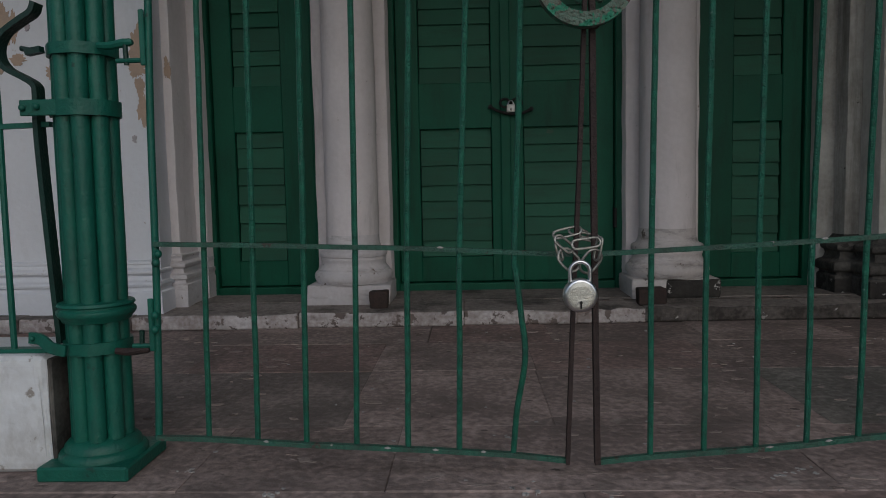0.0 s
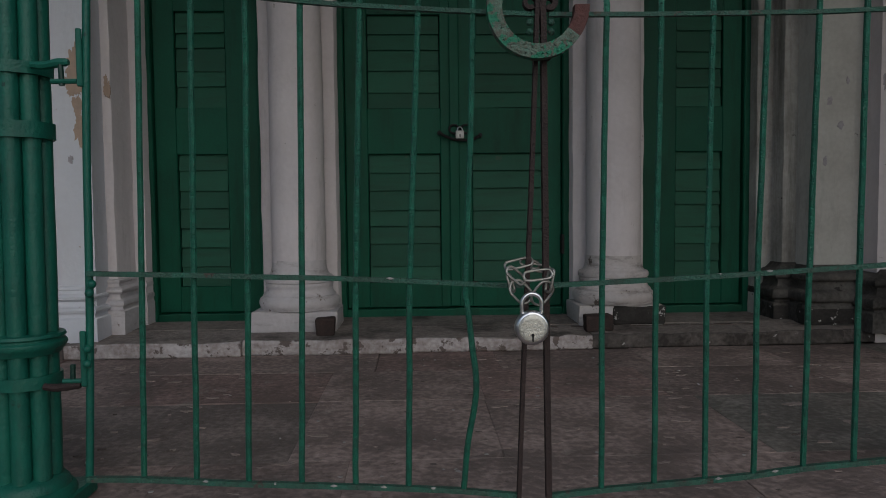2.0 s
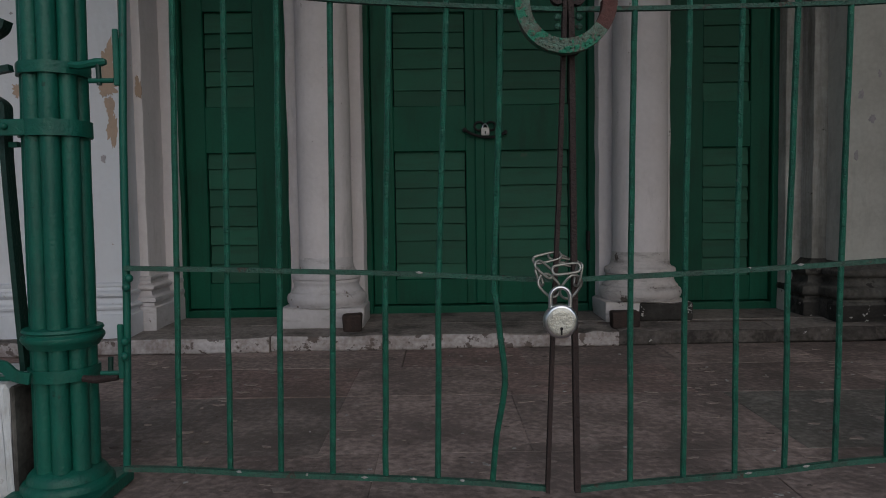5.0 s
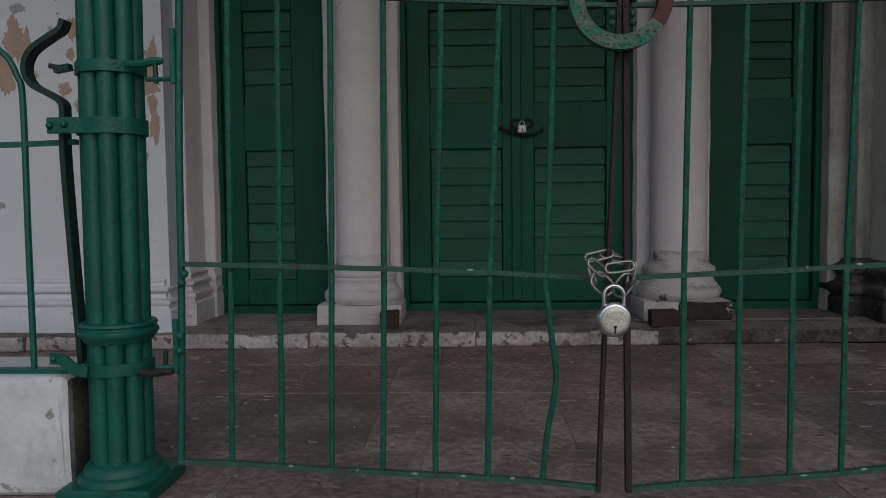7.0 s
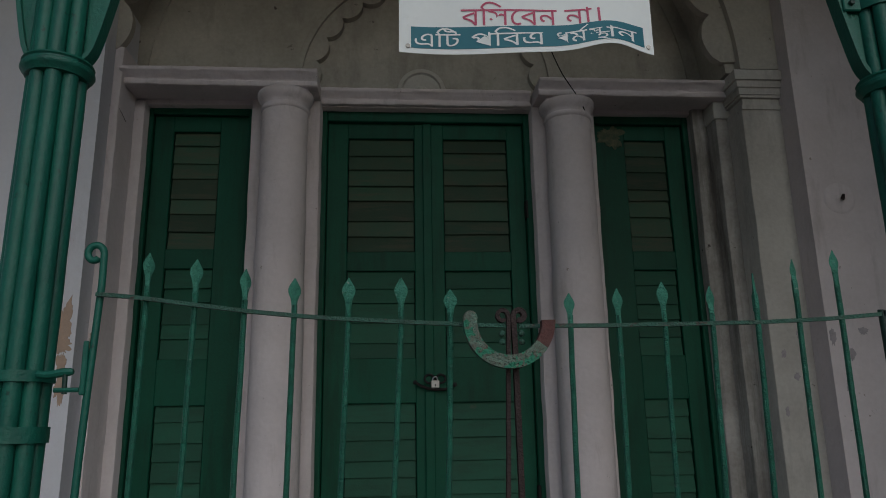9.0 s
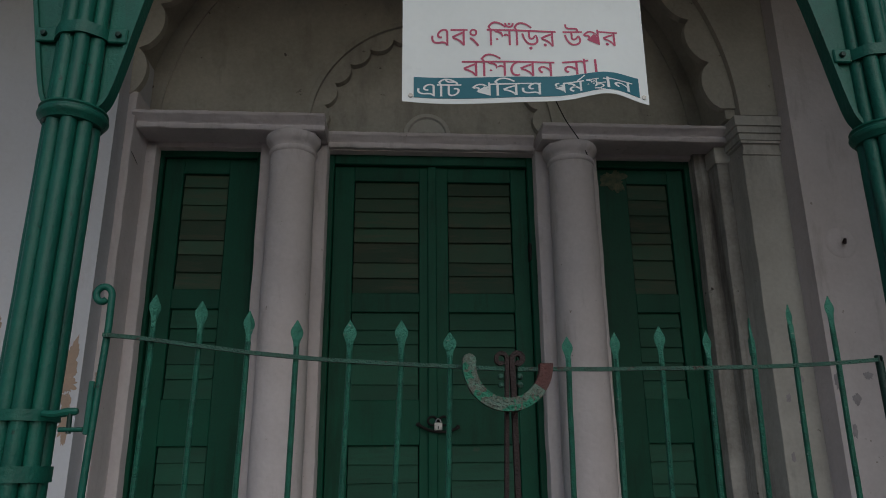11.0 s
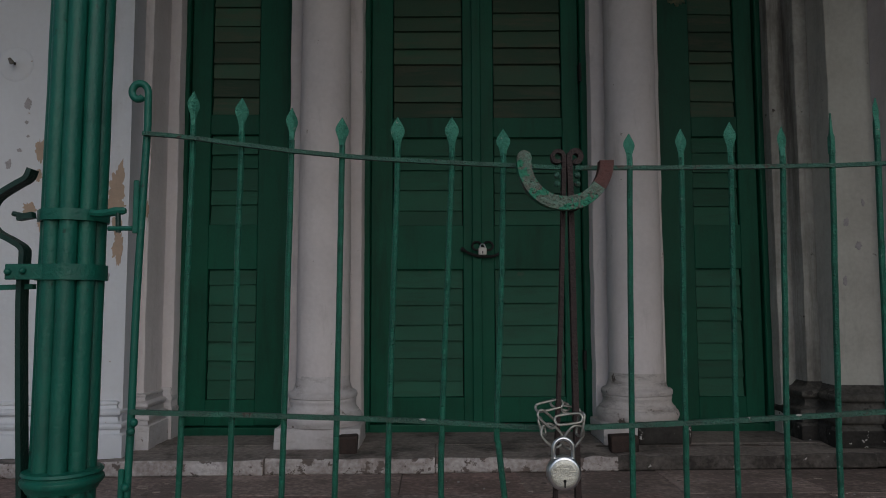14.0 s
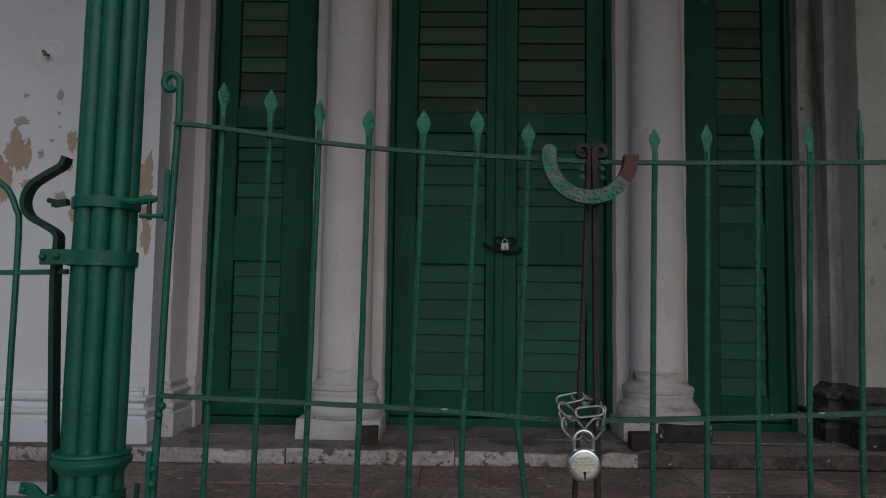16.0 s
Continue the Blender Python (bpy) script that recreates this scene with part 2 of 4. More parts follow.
def box(x0, x1, y0, y1, z0, z1, bevel=0.0, bm=None, segments=1):
    b = bmesh.new()
    bmesh.ops.create_cube(b, size=1, matrix=Matrix.Translation(((x0 + x1) / 2, (y0 + y1) / 2, (z0 + z1) / 2)) @ Matrix.Diagonal((x1 - x0, y1 - y0, z1 - z0, 1)))
    if bevel:
        bmesh.ops.bevel(b, geom=b.edges[:], offset=bevel, segments=segments, affect="EDGES", profile=0.6)
    return merge(bm, b)


def merge(bm, b):
    if bm is None:
        return b
    me = bpy.data.meshes.new("tmp")
    b.to_mesh(me)
    b.free()
    bm.from_mesh(me)
    bpy.data.meshes.remove(me)
    return bm


def prism(outline, lo, hi, axis="y", bm=None, bevel=0.0):
    """A closed outline extruded along an axis. y: points are (x, z); z: (x, y); x: (y, z)."""
    b = bmesh.new()
    make = {"y": lambda a, c, h: (a, h, c), "z": lambda a, c, h: (a, c, h), "x": lambda a, c, h: (h, a, c)}[axis]
    low = [b.verts.new(make(a, c, lo)) for a, c in outline]
    top = [b.verts.new(make(a, c, hi)) for a, c in outline]
    n = len(outline)
    b.faces.new(low)
    b.faces.new(top[::-1])
    for i in range(n):
        b.faces.new((low[i], top[i], top[(i + 1) % n], low[(i + 1) % n]))
    if bevel:
        bmesh.ops.recalc_face_normals(b, faces=b.faces[:])
        bmesh.ops.bevel(b, geom=b.edges[:], offset=bevel, segments=1, affect="EDGES")
    return merge(bm, b)


def tube(points, radius, sides=8, bm=None, flat=None, closed=False, side=(0, 1, 0)):
    """A round bar along points; radius may be a list. flat=(a, b): a flat bar, a wide across, b thick along `side`."""
    b = bm or bmesh.new()
    pts = [Vector(p) for p in points]
    n = len(pts)
    rings = []
    for i, p in enumerate(pts):
        if closed:
            d = (pts[(i + 1) % n] - pts[i - 1]).normalized()
        else:
            d = (pts[min(i + 1, n - 1)] - pts[max(i - 1, 0)]).normalized()
        s = Vector(side)
        u = d.cross(s)
        if u.length < 1e-4:
            u = d.cross(Vector((1, 0, 0.01)))
        u.normalize()
        v = u.cross(d).normalized()
        r = radius[i] if isinstance(radius, (list, tuple)) else radius
        if flat:
            k = r if isinstance(radius, (list, tuple)) else 1
            ring = [p + u * (a * flat[0] / 2 * k) + v * (c * flat[1] / 2) for a, c in ((-1, -1), (1, -1), (1, 1), (-1, 1))]
        else:
            ring = [p + (u * math.cos(2 * math.pi * j / sides) + v * math.sin(2 * math.pi * j / sides)) * r for j in range(sides)]
        rings.append([b.verts.new(q) for q in ring])
    m = len(rings[0])
    for i in range(n if closed else n - 1):
        a, c = rings[i], rings[(i + 1) % n]
        for j in range(m):
            b.faces.new((a[j], a[(j + 1) % m], c[(j + 1) % m], c[j]))
    if not closed:
        b.faces.new(rings[0][::-1])
        b.faces.new(rings[-1])
    return b


def lathe(profile, x, y, sides=32, bm=None, squash=1.0, axis="z", z=0.0):
    """A profile of (radius, height) turned round the upright at (x, y), or with axis y round a line towards the viewer."""
    b = bm or bmesh.new()
    rings = []
    for r, h in profile:
        ring = []
        for j in range(sides):
            a = 2 * math.pi * j / sides
            if axis == "z":
                ring.append(b.verts.new((x + r * math.cos(a), y + r * math.sin(a) * squash, h)))
            else:
                ring.append(b.verts.new((x + r * math.cos(a), h, z + r * math.sin(a))))
        rings.append(ring)
    for a, c in zip(rings, rings[1:]):
        for j in range(sides):
            b.faces.new((a[j], a[(j + 1) % sides], c[(j + 1) % sides], c[j]))
    b.faces.new(rings[0][::-1])
    b.faces.new(rings[-1])
    return b


def smooth_line(points, steps=6):
    """A Catmull-Rom line through points."""
    p = [Vector(q) for q in points]
    p = [p[0] * 2 - p[1]] + p + [p[-1] * 2 - p[-2]]
    out = []
    for i in range(1, len(p) - 2):
        for k in range(steps):
            t = k / steps
            out.append(0.5 * (2 * p[i] + (p[i + 1] - p[i - 1]) * t + (2 * p[i - 1] - 5 * p[i] + 4 * p[i + 1] - p[i + 2]) * t * t
                              + (3 * p[i] - p[i - 1] - 3 * p[i + 1] + p[i + 2]) * t ** 3))
    return out + [p[-2]]


def jitter(bm, amount, seed=0):
    for v in bm.verts:
        v.co += noise.noise_vector(v.co * 9 + Vector((seed, 0, 0))) * amount


# ---- ground, floor, step ----
b = bmesh.new()
bmesh.ops.create_grid(b, x_segments=8, y_segments=8, size=400, matrix=Matrix.Translation((0, 0, -0.03)))
solo("ground", b, GROUND, "dusty grey-brown street ground running out to the distance", "ground", kind="structure")

WALL_Y = 3.47     # face of the outer wall
DOOR_Y = 4.03     # face of the door leaves
SILL_Z = 0.085    # top of the step
ceiling = solo("ceiling", box(-6, 6, 0.35, 5.0, 3.95, 4.1), LIME_SOOTY, "plain grey veranda ceiling above the portal", "ceiling", kind="structure")

# Unseen wall, added only to keep light off the right of the portal.
solo("added_shade_wall", box(2.72, 3.0, 0.9, 3.47, -0.03, 5.2), LIME_STAINED, "plain dark grey side wall, added out of view to shade the right of the portal", "wall", kind="structure")

# ---- facade ----
TOP = 3.95
facade = thing("wall_north", (0, WALL_Y, 0), "white limewashed masonry portal wall with peeling plaster", "wall", kind="structure")


def rough_block(x0, x1, y0, y1, z0, z1, r=0.012, wander=0.004):
    """A plastered upright whose rounded front arrises wander a little."""
    b = bmesh.new()
    n = max(6, int((z1 - z0) / 0.06))
    rows = []
    for i in range(n + 1):
        z = z0 + (z1 - z0) * i / n
        row = []
        for x, y in ((x0, y1), (x0, y0 + r), (x0 + 0.3 * r, y0 + 0.3 * r), (x0 + r, y0), (x1 - r, y0), (x1 - 0.3 * r, y0 + 0.3 * r), (x1, y0 + r), (x1, y1)):
            w = noise.noise_vector(Vector((x * 5, y * 5, z * 5))) * wander + noise.noise_vector(Vector((x * 20, y * 20, z * 17))) * wander * 0.5
            row.append(b.verts.new((x + w.x, y + (w.y if y < y1 else 0), z)))
        rows.append(row)
    for p, q in zip(rows, rows[1:]):
        for j in range(8):
            b.faces.new((p[j], p[(j + 1) % 8], q[(j + 1) % 8], q[j]))
    b.faces.new(rows[0])
    b.faces.new(rows[-1][::-1])
    return b


# Outer wall to either side, stepped jambs, and piers behind the columns.
part("wall_face", box(-6.0, -1.765, WALL_Y, 4.5, 0.0, TOP), LIME_WALL, facade, "white wall with flaking plaster patches")
part("wall_face", box(2.005, 6.0, WALL_Y - 0.02, 4.5, 0.0, TOP), LIME, facade)
part("jamb", rough_block(-1.85, -1.721, 3.61, 4.5, 0.0, 2.93), LIME, facade, smooth=True)
part("jamb", rough_block(-1.80, -1.662, 3.84, 4.5, 0.0, 2.715), LIME, facade, smooth=True)
part("jamb", rough_block(1.612, 1.72, 3.90, 4.5, 0.0, 2.74), LIME_DAMP, facade, smooth=True)
part("jamb", rough_block(1.70, 1.79, 3.78, 4.5, 0.0, 2.62), LIME_DAMP, facade, smooth=True)
part("jamb_capital", box(1.687, 1.81, 3.765, 4.5, 2.62, 2.73, 0.012, segments=2), LIME_DIRTY, facade)
part("pilaster", rough_block(1.775, 2.015, 3.60, 4.5, 0.0, 2.62), LIME_DIRTY, facade, "white pilaster, stained grey towards its foot", True)
for px0, px1, py in ((-1.062, -0.661, 3.86), (0.605, 0.995, 3.90)):
    part("pier", rough_block(px0, px1, py, 4.5, SILL_Z, 2.75), LIME, facade, smooth=True)
# Lintel wall and tympanum above the openings.
part("tympanum", box(-1.85, 2.05, 3.95, 4.5, 2.74, TOP), LIME_SOOTY, facade)
# Black sheet behind doors and shutters: the shade in their gaps, put in as colour.
part("shade_backing", box(-1.8, 2.0, 4.16, 4.5, 0.0, 2.76), BLACK, facade)


LEDGE = [(0.0, 0.0), (0.012, 0.001), (0.017, 0.006), (0.018, 0.026), (0.014, 0.032), (0.016, 0.038), (0.03, 0.046), (0.044, 0.056), (0.05, 0.062), (0.06, 0.066), (0.064, 0.072), (0.063, 0.084), (0.056, 0.09), (0.0, 0.093)]


def worn_ledge(x0, x1, y, z, deep=1.0, mat=LIME, rise=0.0):
    """A weathered cornice: its edges wander a little."""
    b = bmesh.new()
    n = max(4, int((x1 - x0) / 0.03))
    out = [(0.31, rise)] + [(-d * deep, h) for d, h in LEDGE] + [(0.3, LEDGE[-1][1])]
    rows = []
    for i in range(n + 1):
        x = x0 + (x1 - x0) * i / n
        row = []
        for k, (d, h) in enumerate(out):
            w = 0.006 * noise.noise(Vector((x * 14, h * 30, 2.0))) + 0.004 * noise.noise(Vector((x * 40, h * 60, 5.0)))
            row.append(b.verts.new((x, y + d + (w if d < 0 else 0), z + h + (w if 0 < k < len(out) - 1 else 0))))
        rows.append(row)
    m = len(out)
    for p, q in zip(rows, rows[1:]):
        for j in range(m):
            b.faces.new((p[j], p[(j + 1) % m], q[(j + 1) % m], q[j]))
    b.faces.new(rows[0])
    b.faces.new(rows[-1][::-1])
    part("cornice", b, mat, facade, smooth=True)


worn_ledge(-1.735, -0.66, 3.66, 2.726, mat=LIME, rise=0.018)
worn_ledge(-0.66, 0.60, 3.905, 2.738, 0.8)
worn_ledge(0.615, 1.74, 3.72, 2.728, mat=LIME, rise=0.018)
for x0, x1, y, z0 in ((-1.72, -1.05, 3.865, 2.708), (-0.68, 0.615, 3.925, 2.732), (0.985, 1.66, 3.935, 2.718)):
    b = box(x0, x1, y, 4.2, z0, 2.775, 0.006, segments=2)
    bmesh.ops.subdivide_edges(b, edges=[e for e in b.edges if abs(e.verts[0].co.x - e.verts[1].co.x) > 0.3], cuts=14)
    jitter(b, 0.003, x0 * 3)
    part("lintel", b, LIME, facade, smooth=True)
# Pilaster capital.
cap = [(0.0, 0.0), (0.012, 0.008), (0.012, 0.02), (0.0, 0.028), (0.0, 0.07), (0.02, 0.085), (0.03, 0.125), (0.045, 0.14), (0.045, 0.165), (0.06, 0.175), (0.06, 0.215), (0.0, 0.225)]
b = bmesh.new()
for (d0, h0), (d1, h1) in zip(cap, cap[1:]):
    if h1 - h0 > 0.001:
        d = max(d0, d1)
        box(1.785 - d, 2.015 + d, 3.60 - d, 3.9, 2.60 + h0, 2.60 + h1, bm=b)
part("capital", b, LIME_DIRTY, facade)
part("pilaster_upper", box(1.80, 2.01, 3.62, 4.5, 2.825, TOP), LIME_DIRTY, facade)

# Great arch over the portal, with a lobed soffit, and the smaller arch over the door.
def arch_band(cx, cz, r0, r1, y0, y1, a0, a1, name, lobes=0, lobe=0.0, mat=LIME_SOOTY, steps=72):
    b = bmesh.new()
    rows = []
    for i in range(steps + 1):
        f = i / steps
        a = radians(a0 + (a1 - a0) * f)
        rin = r0 - (lobe * abs(math.sin(math.pi * lobes * f)) ** 0.6 if lobes else 0)
        c, s = math.cos(a), math.sin(a)
        rows.append([b.verts.new((cx + r * c, y, cz + r * s)) for r, y in ((rin, y0), (r1, y0), (r1, y1), (rin, y1))])
    for p, q in zip(rows, rows[1:]):
        for j in range(4):
            b.faces.new((p[j], p[(j + 1) % 4], q[(j + 1) % 4], q[j]))
    b.faces.new(rows[0])
    b.faces.new(rows[-1][::-1])
    return part(name, b, mat, facade)


arch_band(-0.05, 2.84, 1.735, 1.83, 3.60, 3.65, 2, 178, "arch_lobes", 17, 0.085, steps=170)
arch_band(-0.05, 2.84, 1.825, 3.2, 3.56, 3.95, 0, 180, "arch_spandrel")
arch_band(-0.05, 2.84, 1.765, 1.83, 3.62, 3.97, 0, 180, "arch_soffit")
arch_band(-0.04, 2.84, 1.67, 1.78, 3.935, 3.97, 0, 180, "arch_ring")
arch_band(-0.03, 2.86, 0.69, 0.80, 3.90, 3.96, 0, 180, "door_arch_lobes", 13, 0.05, steps=156)
arch_band(-0.03, 2.86, 0.755, 0.785, 3.875, 3.96, 0, 180, "door_arch_ring")
# Half-round fan plaque over the door.
b = lathe([(0.001, 3.915), (0.03, 3.918), (0.038, 3.935), (0.115, 3.937), (0.122, 3.92), (0.145, 3.92), (0.152, 3.955)], -0.06, 0, 28, axis="y", z=2.845)
bmesh.ops.bisect_plane(b, geom=b.verts[:] + b.edges[:] + b.faces[:], plane_co=(0, 0, 2.82), plane_no=(0, 0, -1), clear_outer=True)
part("fan_plaque", b, LIME_DIRTY, facade, smooth=True)

# Base mouldings of the outer walls and jambs, mitred round their corners.
def wrap_base(x0, x1, y, z, profile, mat, seed=0, name="baseboard"):
    """profile of (how far it stands out, height above z), run along the front and round both ends."""
    b = bmesh.new()
    n = max(2, int((x1 - x0) / 0.08))
    rows = []
    for d, h in profile:
        line = [(x0 - d, y + 0.35)] + [(x0 - d + (x1 - x0 + 2 * d) * i / n, y - d) for i in range(n + 1)] + [(x1 + d, y + 0.35)]
        rows.append([b.verts.new((px, py, z + h)) for px, py in line])
    for p, q in zip(rows, rows[1:]):
        for j in range(len(p)):
            k = (j + 1) % len(p)
            b.faces.new((p[j], p[k], q[k], q[j]))
    b.faces.new(rows[0])
    b.faces.new(rows[-1][::-1])
    jitter(b, 0.0035, seed)
    return part(name, b, mat, facade, smooth=True)


BASE = [(0.05, 0.0), (0.05, 0.115), (0.047, 0.12), (0.04, 0.124), (0.036, 0.135), (0.036, 0.142), (0.045, 0.147), (0.047, 0.158), (0.042, 0.168), (0.028, 0.172), (0.02, 0.182), (0.017, 0.198), (0.026, 0.204), (0.034, 0.211), (0.035, 0.222), (0.027, 0.23), (0.014, 0.236), (0.01, 0.25), (0.015, 0.256), (0.015, 0.266), (0.006, 0.272), (0.0, 0.274)]
wrap_base(-6.0, -1.80, WALL_Y, 0.06, [(d * 1.25, h) for d, h in BASE], LIME_WALL, 1)
wrap_base(-1.86, -1.721, 3.61, 0.075, BASE, LIME_FOOT, 2)
wrap_base(-1.80, -1.675, 3.835, 0.08, [(d * 0.4, h) for d, h in BASE], LIME_FOOT, 3)
RBASE = [(0.08, 0.0), (0.08, 0.088), (0.074, 0.096), (0.066, 0.1), (0.066, 0.112), (0.08, 0.118), (0.088, 0.128), (0.09, 0.142), (0.086, 0.158), (0.074, 0.168), (0.056, 0.172), (0.044, 0.182), (0.038, 0.2), (0.044, 0.216), (0.056, 0.222), (0.064, 0.232), (0.065, 0.246), (0.058, 0.258), (0.044, 0.264), (0.03, 0.27), (0.016, 0.282), (0.0, 0.3)]
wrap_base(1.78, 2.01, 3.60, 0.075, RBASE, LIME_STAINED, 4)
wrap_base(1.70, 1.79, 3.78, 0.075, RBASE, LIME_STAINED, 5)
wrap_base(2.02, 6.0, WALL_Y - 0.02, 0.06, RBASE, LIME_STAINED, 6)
for k, (x0, x1, y0, y1) in enumerate(((1.695, 2.095, 3.515, 3.6), (1.618, 1.715, 3.695, 3.75))):
    b = box(x0, x1, y0, y1, 0.08, 0.16, 0.007, segments=2)
    bmesh.ops.subdivide_edges(b, edges=b.edges[:], cuts=3)
    jitter(b, 0.007, 3 + k)
    part("dado_band", b, TAR, facade, "blackened foot with flaking white specks")


# Columns.
def column(x, y, r, name_label, stained):
    """r: radius of the shaft above its base."""
    col = thing("column", (x, y, SILL_Z), name_label, "column", "columns beside the door")
    b = box(x - 1.56 * r, x + 1.52 * r, y - 1.3 * r, y + r, SILL_Z - 0.01, SILL_Z + 0.095, 0.011, segments=2)
    bmesh.ops.subdivide_edges(b, edges=b.edges[:], cuts=3)
    jitter(b, 0.007, x * 5)
    plinth = part("plinth", b, LIME_SOILED if stained else LIME_FOOT, col, smooth=True)
    if stained:
        b = box(x - 0.05, x + 1.55 * r, y - 1.35 * r, y - r, SILL_Z - 0.004, SILL_Z + 0.09, 0.008)
        bmesh.ops.subdivide_edges(b, edges=b.edges[:], cuts=3)
        jitter(b, 0.006, 2)
        part("black_coat", b, TAR, plinth, "black coat with flaking white specks")
    z = SILL_Z + 0.092
    prof = [(1.36, 0.0), (1.42, 0.004), (1.43, 0.012), (1.47, 0.02), (1.5, 0.032), (1.5, 0.044), (1.46, 0.058), (1.39, 0.066), (1.36, 0.07), (1.355, 0.078), (1.3, 0.084), (1.25, 0.094), (1.225, 0.106), (1.225, 0.116),
            (1.25, 0.122), (1.255, 0.13), (1.235, 0.134), (1.235, 0.138), (1.28, 0.142), (1.295, 0.152), (1.285, 0.162), (1.25, 0.168), (1.16, 0.172), (1.1, 0.18), (1.05, 0.195), (1.015, 0.215), (1.0, 0.25)]
    b = lathe([(r * a, z + h) for a, h in prof], x, y, 56)
    jitter(b, 0.004, x * 3)
    part("base", b, LIME_SOILED if stained else LIME_FOOT, col, smooth=True)
    shaft = [(r * (1 - 0.11 * max(0, (i / 30 - 0.25)) ** 1.2), z + 0.24 + i * (2.60 - z - 0.24) / 30) for i in range(31)]
    b = lathe(shaft, x, y, 48)
    jitter(b, 0.003, x * 2)
    part("shaft", b, LIME, col, smooth=True)
    up = 0.022
    cap = [(0.9, 2.565), (0.97, 2.57), (1.0, 2.578), (1.0, 2.588), (0.96, 2.596), (0.93, 2.602), (0.94, 2.612), (0.99, 2.622), (1.07, 2.634), (1.13, 2.648), (1.15, 2.662), (1.14, 2.674), (1.1, 2.682), (0.9, 2.686), (0.01, 2.688)]
    b = lathe([(r * a, h + up) for a, h in cap], x, y, 48)
    jitter(b, 0.003, x * 4)
    part("capital", b, LIME, col, smooth=True)
    part("abacus", box(x - 0.95 * r, x + 0.95 * r, y - 0.4 * r, y + r, 2.70, 2.755, 0.006), LIME, col)
    return col


column(-0.845, 3.725, 0.137, "white limewashed round column on a square plinth", False)
column(0.80, 3.80, 0.142, "white limewashed round column with a blackened foot", True)


# ---- doors ----
PANELS = ((0.27, 0.985, 7), (1.235, 1.745, 5), (1.86, 2.575, 7))


def leaf(parent, x0, x1, p0, p1, y, seed):
    """A louvred leaf from x0 to x1 with its louvre panels from p0 to p1."""
    rnd = random.Random(seed)
    lf = part("leaf", box(x0, p0, y, y + 0.04, 0.13, 2.675, 0.004), DOOR_GREEN, parent)
    part("stile", box(p1, x1, y, y + 0.04, 0.13, 2.675, 0.004), DOOR_GREEN, lf)
    for z0, z1 in ((0.13, 0.27), (0.985, 1.235), (1.745, 1.86), (2.575, 2.675)):
        part("rail", box(p0 - 0.001, p1 + 0.001, y + 0.001, y + 0.039, z0, z1, 0.003), DOOR_GREEN, lf)
    for k, (z0, z1, n) in enumerate(PANELS):
        cuts = [z0 + (z1 - z0) * (i + (rnd.uniform(-0.16, 0.16) if 0 < i < n else 0)) / n for i in range(n + 1)]
        for i in range(n):
            tilt = 0.0115 + rnd.uniform(-0.003, 0.005)
            za, zb = cuts[i] + 0.002, cuts[i + 1] + 0.012
            sag = rnd.uniform(-0.004, 0.004)
            b = bmesh.new()
            vs = []
            for x, d in ((p0 + 0.005, 0.0), (p1 - 0.005, sag)):
                vs.append([b.verts.new((x, yy, zz + d)) for yy, zz in ((y + 0.016 - tilt * 0.4, za), (y + 0.016 + tilt, zb), (y + 0.0215 + tilt, zb), (y + 0.0215 - tilt * 0.4, za - 0.001))])
            for j in range(4):
                b.faces.new((vs[0][j], vs[0][(j + 1) % 4], vs[1][(j + 1) % 4], vs[1][j]))
            b.faces.new(vs[0][::-1])
            b.faces.new(vs[1])
            part("slat", b, SLAT_FADED if k == 2 else SLAT_GREEN, lf)
    return lf


def frame_of(parent, x0, x1, y, w=0.045):
    for a, c in ((x0, x0 + w), (x1 - w, x1)):
        part("door_frame", box(a, c, y, y + 0.2, SILL_Z - 0.02, 2.78, 0.005), DOOR_GREEN, parent)
    part("door_frame", box(x0 + w, x1 - w, y, y + 0.2, 2.67, 2.78, 0.005), DOOR_GREEN, parent)
    b = box(x0 + w, x1 - w, y, y + 0.2, SILL_Z - 0.02, SILL_Z + 0.04, 0.006, segments=2)
    bmesh.ops.subdivide_edges(b, edges=[e for e in b.edges if abs(e.verts[0].co.x - e.verts[1].co.x) > 0.3], cuts=12)
    jitter(b, 0.005, x0)
    part("sill", b, DOOR_GREEN, parent)


door = thing("door_1", (-0.03, 4.0, SILL_Z), "closed dark green double door with louvred panels", "door", kind="structure")
frame_of(door, -0.675, 0.615, 3.99)
left_leaf = leaf(door, -0.628, -0.012, -0.505, -0.105, DOOR_Y, 1)
right_leaf = leaf(door, -0.008, 0.568, 0.072, 0.468, DOOR_Y, 2)
part("astragal", box(-0.055, 0.0, DOOR_Y - 0.018, DOOR_Y + 0.002, 0.135, 2.67, 0.005), DOOR_GREEN, left_leaf)
for wx, (x0, x1, p0, p1, y, s) in enumerate(((-1.685, -1.04, -1.525, -1.256, 3.92, 5), (0.975, 1.625, 1.21, 1.472, 3.98, 9))):
    win = thing("window_%d" % (wx + 1), ((x0 + x1) / 2, y, SILL_Z), "closed dark green louvred shutter in a narrow opening", "shutter", kind="structure")
    frame_of(win, x0, x1, y)
    leaf(win, x0 + 0.047, x1 - 0.047, p0, p1, y + 0.035, s)


